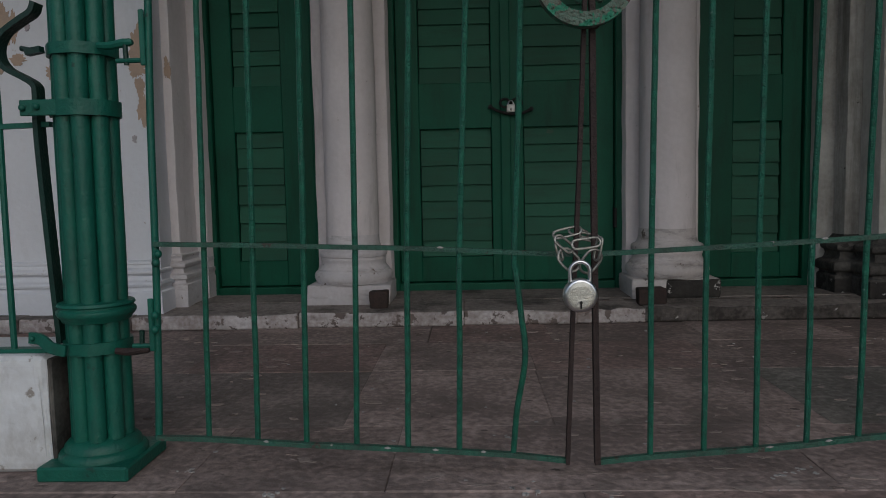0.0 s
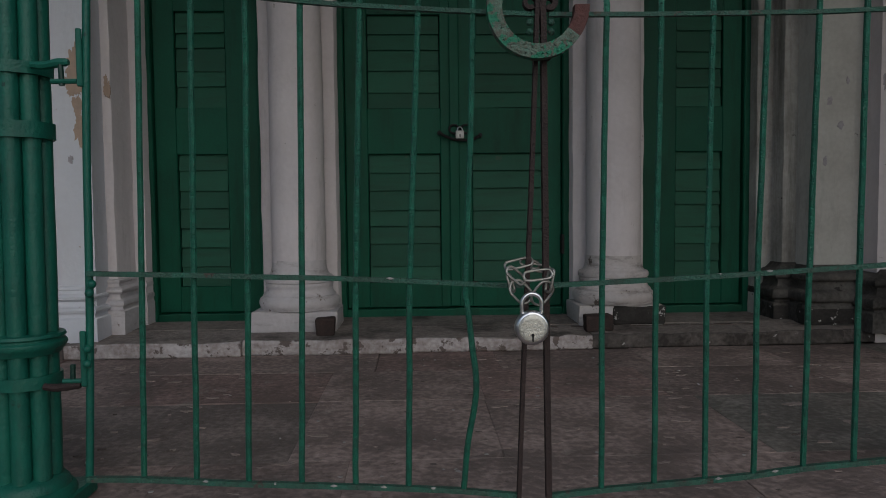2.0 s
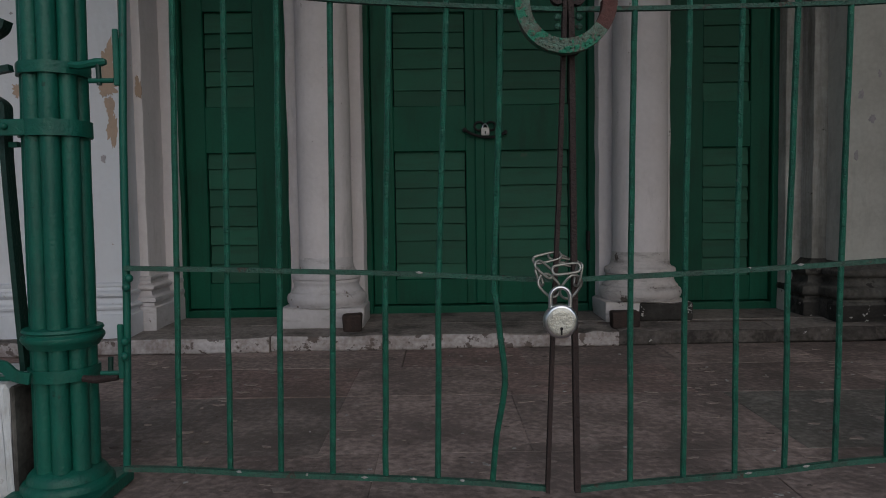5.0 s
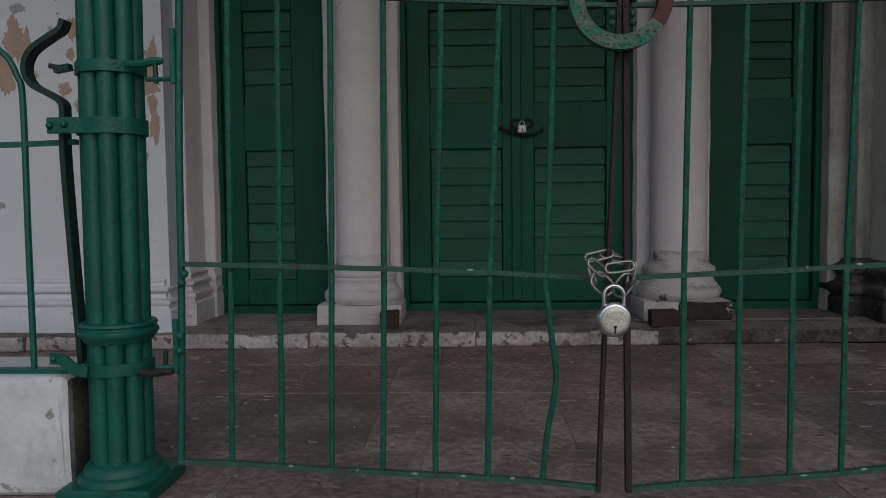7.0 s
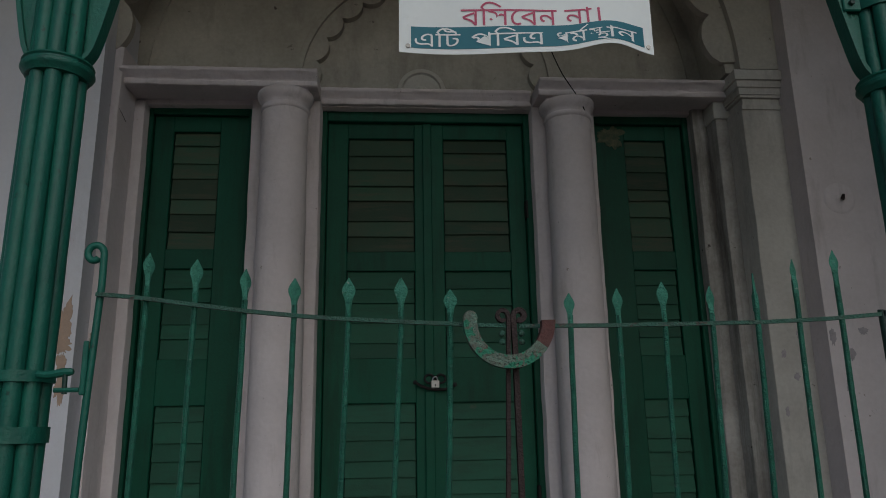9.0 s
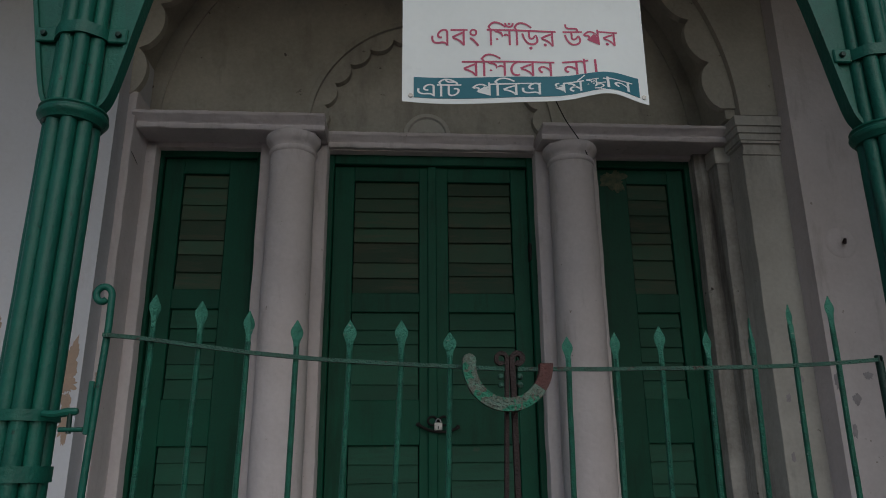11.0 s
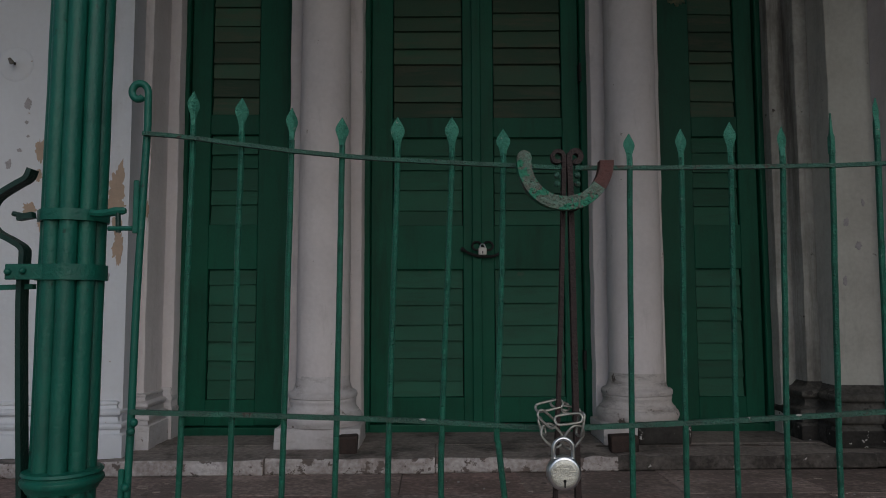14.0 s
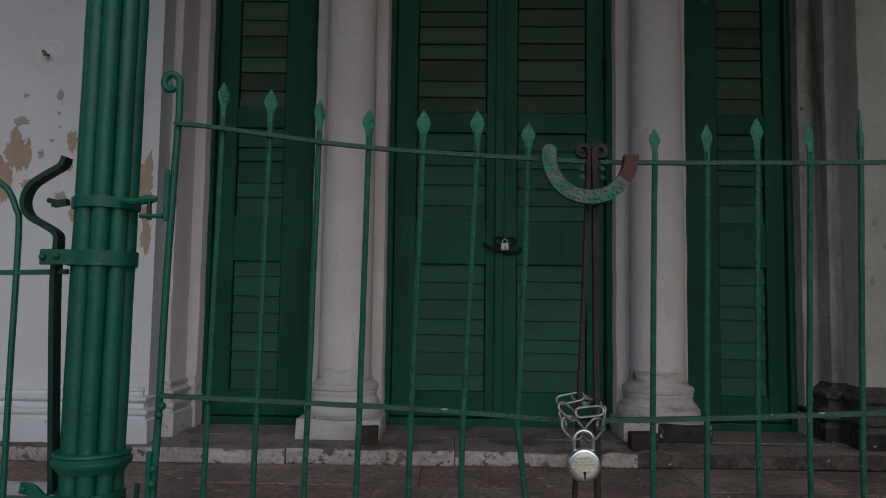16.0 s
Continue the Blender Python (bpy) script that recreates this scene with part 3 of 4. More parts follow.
# ---- step ----
step = thing("step", (0, 3.4, 0), "worn stone step with a limewashed edge below the doors", "step", kind="structure")
part("core", box(-6, 6, 3.59, 4.4, 0.0, SILL_Z - 0.006), JOINT, step)
rnd = random.Random(4)
x = -6.0
while x < 6.0:
    w = rnd.uniform(0.22, 0.85)
    xe = min(6.0, x + w)
    ym = 3.383 + 0.032 * (x + w / 2)
    b = box(x - 0.0002, xe + 0.0002, ym + rnd.uniform(-0.006, 0.006), 3.68 + rnd.uniform(-0.03, 0.03), 0.0, SILL_Z + rnd.uniform(-0.003, 0.002), 0.017, segments=3)
    bmesh.ops.subdivide_edges(b, edges=[e for e in b.edges if abs(e.verts[0].co.x - e.verts[1].co.x) > 0.1], cuts=7)
    for v in b.verts:
        # close joints between the stones
        if v.co.x - x < 0.018:
            v.co.x = x + (v.co.x - x) * 0.2
        elif xe - v.co.x < 0.018:
            v.co.x = xe - (xe - v.co.x) * 0.2
        if v.co.y < 3.5 and v.co.z > 0.04:
            v.co.z -= 0.013 + 0.011 * noise.noise(v.co * 13)
            v.co.y += 0.008 * noise.noise(v.co * 11 + Vector((3, 0, 0)))
    es = part("edge_stone", b, STEP_STONE, step)
    es.data.materials.append(STEP_WHITE if x < 0.3 else STEP_GRIMY)
    for f in es.data.polygons:
        if f.normal.y < -0.62:
            f.material_index = 1
    x = xe
part("tread", box(-6, 6, 3.645, 4.4, 0.02, SILL_Z), STEP_STONE, step)

# ---- gate ----
GY = 1.585


def lerp(x, pts):
    return float(np.interp(x, [p[0] for p in pts], [p[1] for p in pts]))


TOPZ = [(-0.925, 1.176), (-0.819, 1.166), (-0.707, 1.15), (-0.591, 1.135), (-0.475, 1.123), (-0.351, 1.113), (-0.224, 1.107), (-0.104, 1.101), (0.034, 1.094), (0.307, 1.094), (0.653, 1.099), (0.86, 1.108), (0.98, 1.117)]
MIDZ = [(-0.94, 0.547), (-0.717, 0.54), (-0.482, 0.532), (-0.247, 0.522), (-0.009, 0.507), (0.069, 0.508), (0.296, 0.516), (0.525, 0.528), (0.643, 0.534), (0.98, 0.553)]
BOTZ = [(-0.956, 0.095), (-0.838, 0.092), (-0.609, 0.077), (-0.373, 0.065), (-0.133, 0.051), (-0.011, 0.037), (0.058, 0.033), (0.176, 0.045), (0.411, 0.061), (0.523, 0.071), (0.636, 0.085), (0.98, 0.11)]


def spear(bm, x, y, z0, z1, turn):
    """A forged leaf-shaped point from z0 to z1, turned about its bar."""
    h = z1 - z0
    prof = [(0.0, 0.0068), (0.25, 0.0068), (0.4, 0.0085), (0.5, 0.0115), (0.6, 0.0155), (0.68, 0.0165), (0.76, 0.0145), (0.86, 0.009), (0.95, 0.004), (1.0, 0.0012)]
    c, s = math.cos(turn), math.sin(turn)
    rows = []
    for f, w in prof:
        t = 0.006 if f < 0.45 else 0.0045 * (1.1 - f) + 0.001
        rows.append([bm.verts.new((x + c * a * w - s * d * t, y + s * a * w + c * d * t, z0 + f * h)) for a, d in ((-1, 0), (-0.5, -0.9), (0, -1.3), (0.5, -0.9), (1, 0), (0.5, 0.9), (0, 1.3), (-0.5, 0.9))])
    for p, q in zip(rows, rows[1:]):
        for j in range(8):
            bm.faces.new((p[j], p[(j + 1) % 8], q[(j + 1) % 8], q[j]))
    bm.faces.new(rows[-1])
    bm.faces.new(rows[0][::-1])


def gate_leaf(name_label, bars, y_of):
    g = thing("gate_leaf", (bars[0][1], GY, 0.03), name_label, "gate", "leaves of the iron gate")
    for xt, xm, xb, tip, turn in bars:
        y = y_of(xm)
        zt, zm, zb = lerp(xt, TOPZ), lerp(xm, MIDZ), lerp(xb, BOTZ)
        pts = [(xb, y, zb), (xb + (xm - xb) * 0.5, y, (zb + zm) / 2), (xm, y, zm), ((xm + xt) / 2, y, (zm + zt) / 2), (xt, y, zt), (xt, y, max(zt + 0.012, tip - 0.088))]
        if turn == "bent":
            pts = [(-0.133, y, zb), (-0.122, y - 0.005, 0.16), (-0.104, y - 0.02, 0.28), (-0.112, y - 0.012, 0.38), (-0.122, y, 0.47), (-0.125, y, zm), (-0.113, y, 0.8), (xt, y, zt), (xt, y, zt + 0.012)]
        line = smooth_line(pts, 5)
        b = tube(line, 0.0068, 8)
        jitter(b, 0.0012, xm * 7)
        bar = part("bar", b, IRON_WORN, g, smooth=True)
        b = bmesh.new()
        spear(b, xt, y, max(zt, tip - 0.095), tip, 0.0 if turn == "bent" else turn)
        part("spear_point", b, IRON_MINT, bar, smooth=True)
    return g


LEFT = [(-0.819, -0.829, -0.838, 1.277, 0.9), (-0.707, -0.717, -0.723, 1.261, 0.6), (-0.591, -0.6, -0.609, 1.237, 0.8), (-0.475, -0.482, -0.492, 1.214, 0.5), (-0.347, -0.365, -0.373, 1.214, 0.15), (-0.222, -0.247, -0.255, 1.214, 0.1), (-0.104, -0.125, -0.133, 1.185, "bent")]
RIGHT = [(0.186, 0.178, 0.176, 1.174, 0.4), (0.306, 0.298, 0.296, 1.185, 0.4), (0.42, 0.411, 0.411, 1.201, 0.2), (0.54, 0.526, 0.523, 1.19, 0.5), (0.655, 0.643, 0.636, 1.222, 1.0), (0.762, 0.756, 0.752, 1.258, 0.6), (0.872, 0.868, 0.866, 1.281, 0.3)]
gate_l = gate_leaf("green-painted iron gate leaf with spear points and one bent bar", LEFT, lambda x: GY + 0.01 * (-x))
gate_r = gate_leaf("green-painted iron gate leaf with spear points, chained shut", RIGHT, lambda x: GY)


def rail(g, x0, x1, table, r, mat=IRON, y=GY - 0.001, n=14):
    pts = [(x0 + (x1 - x0) * i / n, y, lerp(x0 + (x1 - x0) * i / n, table)) for i in range(n + 1)]
    b = tube(pts, 1, flat=(r * 2, 0.013), side=(0, 1, 0))
    jitter(b, 0.001, r * 100)
    return part("rail", b, mat, g, smooth=True)


rail(gate_l, -0.93, 0.03, TOPZ, 0.0046, IRON_GRIMY)
rail(gate_l, -0.94, 0.015, MIDZ, 0.0052, IRON_GRIMY)
rail(gate_l, -0.957, -0.008, BOTZ, 0.0056, IRON_GRIMY)
rail(gate_r, 0.06, 0.98, TOPZ, 0.0046, IRON_GRIMY)
rail(gate_r, 0.062, 0.98, MIDZ, 0.0054, IRON_GRIMY)
rail(gate_r, 0.058, 0.98, BOTZ, 0.006, IRON_GRIMY)
# Hinge stiles and meeting stiles.
scroll = [(-0.925 - 0.021 + 0.021 * math.cos(a) * (1 - a / 14), 1.275 + 0.024 * math.sin(a) * (1 - a / 14)) for a in np.linspace(0, 5.6, 22)]
pts = [(-0.958, GY + 0.01, 0.088), (-0.951, GY + 0.01, 0.25), (-0.943, GY + 0.01, 0.5), (-0.938, GY + 0.01, 0.8), (-0.928, GY + 0.01, 1.1), (-0.924, GY + 0.01, 1.2)]
pts = smooth_line(pts, 4) + [(x, GY + 0.01, z) for x, z in scroll]
part("hinge_stile", tube(pts, 0.0085, 10), IRON, gate_l, smooth=True)
part("hinge_stile", tube(smooth_line([(0.985, GY, 0.1), (0.982, GY, 0.55), (0.98, GY, 1.08), (0.978, GY, 1.112)], 4), 0.0095, 10), IRON_DARK, gate_r, smooth=True)
for g, xs, sgn, mat in ((gate_l, (-0.010, 0.004, 0.02, 0.031, 0.034), -1, RUST), (gate_r, (0.057, 0.053, 0.05, 0.048, 0.046), 1, RUST)):
    zs = (0.03, 0.38, 0.72, 1.02, 1.115)
    line = smooth_line([(x, GY - 0.004, z) for x, z in zip(xs, zs)], 5)
    cx = xs[-1] + sgn * 0.0145
    line += [Vector((cx - sgn * 0.0145 * math.cos(a) * (1 - a / 16), GY - 0.004, 1.118 + 0.0155 * math.sin(a) * (1 - a / 16))) for a in np.linspace(0.2, 5.4, 18)]
    part("meeting_stile", tube(line, 1, flat=(0.009 if sgn < 0 else 0.0125, 0.02)), mat, g, "rusty brown flat stile ending in a curl")
    for zz in (1.075, 1.055):
        b = bmesh.new()
        bmesh.ops.create_uvsphere(b, u_segments=8, v_segments=6, radius=0.008, matrix=Matrix.Translation((xs[-1] + sgn * 0.017, GY - 0.012, zz)))
        part("rivet", b, IRON_GRIMY, g, smooth=True)

# U-shaped forged plate over the meeting stiles.
shoe = thing("iron_latch_plate", (0.03, GY - 0.05, 1.0), "u-shaped flaking green and rust iron plate on the gate", "latch")


def u_plate(a0, a1, name, mat, label):
    b = bmesh.new()
    rows = []
    for i in range(25):
        a = radians(a0 + (a1 - a0) * i / 24)
        c, s = math.cos(a), math.sin(a)
        rows.append([b.verts.new((0.029 + r * 1.0 * c, y, 1.098 + r * s)) for r, y in ((0.0765, GY - 0.055), (0.1075, GY - 0.055), (0.1075, GY - 0.028), (0.0765, GY - 0.028))])
    for p, q in zip(rows, rows[1:]):
        for j in range(4):
            b.faces.new((p[j], p[(j + 1) % 4], q[(j + 1) % 4], q[j]))
    b.faces.new(rows[0])
    b.faces.new(rows[-1][::-1])
    jitter(b, 0.0015, 3)
    return part(name, b, mat, shoe, label)


band = u_plate(172, 325, "painted_arm", RUST_PAINT, "pale flaking green arm")
u_plate(325, 362, "rusty_arm", RUST_RED, "red-brown rusty arm")
b = bmesh.new()
for i in range(26):
    a = radians(178 + 5.6 * i + 2.2 * math.sin(i * 7.1))
    for r in (0.086 + 0.003 * math.sin(i * 3.3), 0.099 + 0.002 * math.cos(i * 5.7)):
        if math.sin(i * 12.9 + r * 900) > 0.45:
            continue
        bmesh.ops.create_icosphere(b, subdivisions=1, radius=0.0026, matrix=Matrix.Translation((0.029 + r * math.cos(a), GY - 0.0555, 1.098 + r * math.sin(a))))
part("studs", b, RUST_PAINT, band)
b = lathe([(0.006, GY - 0.058), (0.0155, GY - 0.056), (0.017, GY - 0.05), (0.017, GY - 0.032), (0.01, GY - 0.026)], 0.029 - 0.0915, 0, 16, axis="y", z=1.108)
jitter(b, 0.0015, 4)
part("curled_end", b, RUST_PAINT, band, smooth=True)
part("mount", box(0.018, 0.06, GY - 0.032, GY - 0.012, 0.993, 1.012, 0.002), RUST, shoe)

# ---- clustered iron posts ----
link_part = part


def post(x, y, lean):
    """lean: how far it leans along x for each metre of height."""
    def part(name, b, mat, parent, label="", smooth=False):
        for v in b.verts:
            v.co.x += lean * v.co.z
        return link_part(name, b, mat, parent, label, smooth)

    p = thing("iron_post", (x, y, 0), "clustered green cast-iron pipe post on a square foot", "post", "posts beside the gate")
    b = box(x - 0.108, x + 0.108, y - 0.108, y + 0.108, 0.0, 0.036, 0.005)
    part("foot_plate", b, IRON, p)
    part("base", lathe([(0.101, 0.03), (0.101, 0.044), (0.096, 0.052), (0.088, 0.055), (0.086, 0.066), (0.078, 0.075), (0.07, 0.079), (0.06, 0.083)], x, y, 40), IRON, p, smooth=True)
    R, r = 0.0515, 0.0205
    for k in range(8):
        a = 2 * math.pi * (k + 0.32) / 8
        px, py = x + R * math.cos(a), y + R * math.sin(a)
        b = tube([(px, py, 0.08 + 0.045 * i) for i in range(58)] + [(px, py, 3.3), (px, py, 3.95)], r, 16)
        jitter(b, 0.0013, k * 3.1)
        part("pipe", b, IRON, p, smooth=True)
    part("core", tube([(x, y, 0.05), (x, y, 3.95)], 0.046, 16), IRON_DARK, p, smooth=True)
    for z in (0.385, 1.775):
        part("collar", lathe([(0.066, z - 0.024), (0.076, z - 0.022), (0.08, z - 0.014), (0.085, z - 0.009), (0.089, z - 0.002), (0.088, z + 0.005), (0.083, z + 0.009), (0.083, z + 0.013), (0.087, z + 0.017), (0.084, z + 0.023), (0.064, z + 0.026)], x, y, 48), IRON, p, smooth=True)
    for z, h in ((0.303, 0.028), (0.86, 0.036), (0.992, 0.026), (2.02, 0.035)):
        line = []
        for k in range(32):
            a = 2 * math.pi * k / 32
            rr = 0.0735 + 0.0016 * math.cos(8 * (a - 2 * math.pi * 0.32 / 8))
            line.append((x + rr * math.cos(a), y + rr * math.sin(a), z))
        part("band", tube(line, 1, flat=(0.007, h), closed=True, side=(0, 0, 1)), IRON, p, smooth=True)
    # Bolted tabs of the upper clamp.
    for side in (-1, 1):
        tab = part("clamp_tab", box(x + side * 0.096 - 0.026, x + side * 0.096 + 0.026, y - 0.03, y - 0.018, 1.998, 2.042, 0.003), IRON, p)
        b = lathe([(0.001, y - 0.041), (0.007, y - 0.04), (0.0085, y - 0.036), (0.0085, y - 0.029)], x + side * 0.1, 0, 10, axis="y", z=2.02)
        part("bolt_head", b, IRON_DARK, tab, smooth=True)
    # Flared bracket plates above the upper collar.
    for side in (-1, 1):
        grow = [(0.06, 1.80), (0.085, 1.84), (0.11, 1.95), (0.135, 2.08), (0.18, 2.28), (0.26, 2.5), (0.4, 2.75), (0.58, 2.95), (0.62, 3.05), (0.06, 3.05)]
        part("bracket", prism([(x + side * a, z) for a, z in grow], y - 0.012, y + 0.012, "y", bevel=0.003), IRON, p)
        rim = smooth_line([(x + side * a, y, z) for a, z in grow[:8]], 3)
        part("bracket_rim", tube(rim, 1, flat=(0.012, 0.045)), IRON, p, smooth=True)
    return p


post_l = post(-1.126, 1.66, 0.008)
post_r = post(1.168, 1.66, 0.0)


def rivet(parent, x, y, z, r=0.008, mat=IRON):
    b = bmesh.new()
    bmesh.ops.create_uvsphere(b, u_segments=10, v_segments=6, radius=r, matrix=Matrix.Translation((x, y, z)))
    part("rivet", b, mat, parent, smooth=True)


# Straps and pintles on the post that carries the gate and the railing.
part("strap", prism([(-1.235, 0.842), (-1.15, 0.842), (-1.15, 0.878), (-1.235, 0.878)], 1.588, 1.596, "y", bevel=0.002), IRON, post_l)
rivet(post_l, -1.226, 1.585, 0.86)
rivet(post_l, -1.193, 1.585, 0.862)
part("strap", tube(smooth_line([(-1.255, 1.60, 0.332), (-1.225, 1.595, 0.328), (-1.195, 1.585, 0.31), (-1.16, 1.582, 0.303)], 4), 1, flat=(0.026, 0.008)), IRON, post_l, smooth=True)
rivet(post_l, -1.245, 1.592, 0.331, 0.007)
part("bolt", tube([(-1.215, 1.60, 0.984), (-1.18, 1.60, 0.99)], 1, flat=(0.014, 0.02)), IRON_DARK, post_l)
part("bolt", tube([(-1.228, 1.60, 0.994), (-1.20, 1.60, 0.988)], 0.006, 8), IRON_DARK, post_l)
for z, mat in ((0.995, IRON), (0.298, RUST)):
    part("pintle", tube(smooth_line([(-1.05, 1.60, z), (-1.02, 1.596, z - 0.002), (-0.99, 1.594, z + 0.003), (-0.968, 1.594, z + 0.004)], 3), [0.008, 0.008, 0.009, 0.009, 0.009, 0.01, 0.01, 0.009, 0.009, 0.006], 8), mat, post_l, "hinge pin of the gate", True)
    part("pintle_pin", tube([(-0.985, 1.592, z + 0.004), (-0.983, 1.592, z - 0.046 if z > 0.6 else z + 0.05)], 0.006, 8), IRON_DARK, post_l)
for z in (0.958, 0.312):
    part("hinge_eye", tube([(-1.005, 1.59, z), (-0.97, 1.59, z), (-0.95, 1.59, z)], 0.0055, 8), IRON, gate_l)
    hx = -0.942 if z > 0.6 else -0.957
    part("hinge_plate", box(hx - 0.006, hx + 0.006, 1.582, 1.590, z - 0.012, z + 0.11, 0.002), IRON, gate_l)
for x, z in ((-0.928, 0.525), (-0.934, 0.505), (-0.942, 0.385), (-0.944, 0.352)):
    rivet(gate_l, x, 1.574, z, 0.0095)

# ---- parapet and side railing ----
b = box(-4.0, -1.224, 1.605, 1.86, 0.0, 0.286, 0.026, segments=3)
bmesh.ops.subdivide_edges(b, edges=b.edges[:], cuts=3)
jitter(b, 0.006, 5)
parapet = solo("parapet", b, material("parapet_lime", (0.72, 0.73, 0.76), (0.52, 0.51, 0.51), 0.9, scale=4, fine=50, mix=0.5, bump=0.5, spots=(0.3, 0.27, 0.25), spot_scale=9, spot_at=0.62, spec=0.2, pits=(30, 0.6), streak=((0.3, 0.27, 0.25), 0.6, (5, 5, 3), 0.52)), "low white limewashed parapet with worn grey end", "parapet", kind="structure")
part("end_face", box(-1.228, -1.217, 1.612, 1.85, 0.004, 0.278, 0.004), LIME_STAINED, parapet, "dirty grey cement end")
rails = thing("side_railing", (-1.9, 1.65, 0.286), "green iron railing with hooped bars on the parapet", "railing")
part("rail", tube([(-4, 1.65, 0.79), (-1.35, 1.65, 0.824), (-1.2, 1.65, 0.828)], 1, flat=(0.012, 0.016)), IRON, rails)
part("rail", tube([(-4, 1.65, 0.292), (-1.24, 1.65, 0.292)], 1, flat=(0.01, 0.03)), IRON, rails)
for i in range(7):
    xr = -1.325 - 0.36 * i
    hoop = [(xr, 1.648, 0.29), (xr, 1.648, 0.6), (xr + 0.002, 1.648, 0.92), (xr - 0.008, 1.648, 0.98), (xr - 0.035, 1.648, 1.03), (xr - 0.085, 1.648, 1.055), (xr - 0.135, 1.648, 1.03), (xr - 0.162, 1.648, 0.98), (xr - 0.172, 1.648, 0.92), (xr - 0.17, 1.648, 0.6), (xr - 0.17, 1.648, 0.29)]
    part("hoop_bar", tube(smooth_line(hoop, 4), 0.0075, 8), IRON, rails, smooth=True)
curve = [(-1.203, 0.31), (-1.215, 0.55), (-1.225, 0.80), (-1.222, 0.895), (-1.226, 0.918), (-1.25, 0.935), (-1.293, 0.96), (-1.308, 0.995), (-1.293, 1.035), (-1.25, 1.066), (-1.222, 1.083), (-1.212, 1.105)]
part("scroll_bar", tube(smooth_line([(x, 1.645, z) for x, z in curve], 5), 1, flat=(0.012, 0.034)), IRON_DARK, rails, "flat dark iron bar bent into an s-scroll", True)

# ---- chain and padlock on the gate ----
chain = thing("chain", (0.02, GY - 0.05, 0.5), "galvanised steel chain looped round the gate stiles", "chain")


def link(cx, cy, cz, length, width, along, tip=0.0, r=0.0030):
    """An oval chain link: along is the tilt of its long axis from x in the gate's plane, tip its lean out of it."""
    pts = []
    for k in range(24):
        a = 2 * math.pi * k / 24
        u = (length - width) / 2 * (1 if math.cos(a) > 0 else -1) * min(1, abs(math.cos(a)) * 3) + width / 2 * math.cos(a)
        v = width / 2 * math.sin(a)
        d = Vector((u * math.cos(along) - v * math.sin(along) * math.cos(tip), v * math.sin(tip), u * math.sin(along) + v * math.cos(along) * math.cos(tip)))
        pts.append(Vector((cx, cy, cz)) + d)
    part("link", tube(pts, r, 8, closed=True, side=(0.31, 0.9, 0.29)), STEEL, chain, smooth=True)


CY = GY - 0.055
link(-0.012, CY - 0.01, 0.502, 0.054, 0.038, -0.8, 0.35)
link(0.034, CY - 0.008, 0.498, 0.056, 0.038, 0.9, -0.35)
link(-0.022, CY - 0.006, 0.536, 0.047, 0.022, -0.72, 0.5)
link(-0.032, CY - 0.002, 0.52, 0.040, 0.017, -1.25, 1.0)
link(0.024, CY - 0.012, 0.537, 0.06, 0.021, 0.12, 0.3)
link(0.051, CY - 0.002, 0.524, 0.050, 0.017, 1.38, 1.0)
link(-0.008, CY + 0.05, 0.557, 0.062, 0.022, 0.22, 0.7)
link(0.02, CY + 0.072, 0.555, 0.044, 0.02, -0.3, 0.7)
link(0.042, CY + 0.06, 0.545, 0.044, 0.018, -0.2, 0.6)

PX, PZ = 0.007, 0.430
PY = GY - 0.092
lock = thing("padlock", (PX, PY, PZ - 0.036), "round silver steel padlock hanging from the chain", "padlock")
body = part("body", lathe([(0.026, PY - 0.0125), (0.0315, PY - 0.0120), (0.0345, PY - 0.0095), (0.0362, PY - 0.005), (0.0362, PY + 0.006), (0.034, PY + 0.011), (0.028, PY + 0.013)], PX, 0, 44, axis="y", z=PZ), CHROME, lock, smooth=True)
part("face", lathe([(0.001, PY - 0.0150), (0.02, PY - 0.0148), (0.0275, PY - 0.0142), (0.0295, PY - 0.0125)], PX, 0, 44, axis="y", z=PZ), LOCK_FACE, body, "dull brushed face plate", True)
b = bmesh.new()
rnd = random.Random(3)
for row in range(5):
    zz = PZ + 0.016 - 0.0062 * row
    half = math.sqrt(max(0.0, 0.025 ** 2 - (zz - PZ) ** 2))
    xx = PX - half
    while xx < PX + half - 0.003:
        w = rnd.uniform(0.002, 0.0035)
        if not (abs(xx - PX) < 0.005 and zz < PZ):
            box(xx, xx + w, PY - 0.0156, PY - 0.0145, zz - 0.0016, zz + 0.0016, bm=b)
        xx += w + 0.0012
part("stamped_bars", b, LOCK_FACE, body)
b = lathe([(0.001, PY - 0.0162), (0.0032, PY - 0.0162), (0.0034, PY - 0.0145)], PX, 0, 14, axis="y", z=PZ - 0.014)
box(PX - 0.0016, PX + 0.0016, PY - 0.0162, PY - 0.0145, PZ - 0.027, PZ - 0.014, bm=b)
part("keyhole", b, BLACK, body)
pts = [(PX - 0.0205, PY, PZ + 0.02), (PX - 0.0205, PY, PZ + 0.05)] + [(PX - 0.0205 * math.cos(a), PY, PZ + 0.05 + 0.0205 * math.sin(a)) for a in np.linspace(0.15, math.pi - 0.15, 12)] + [(PX + 0.0205, PY, PZ + 0.05), (PX + 0.0205, PY, PZ + 0.02)]
part("shackle", tube(pts, 0.0046, 12), CHROME, lock, smooth=True)

# ---- cloth banner over the gate ----
SY, SX0, SX1, SZ0, SZ1 = 1.5, -0.226, 0.424, 1.772, 2.30


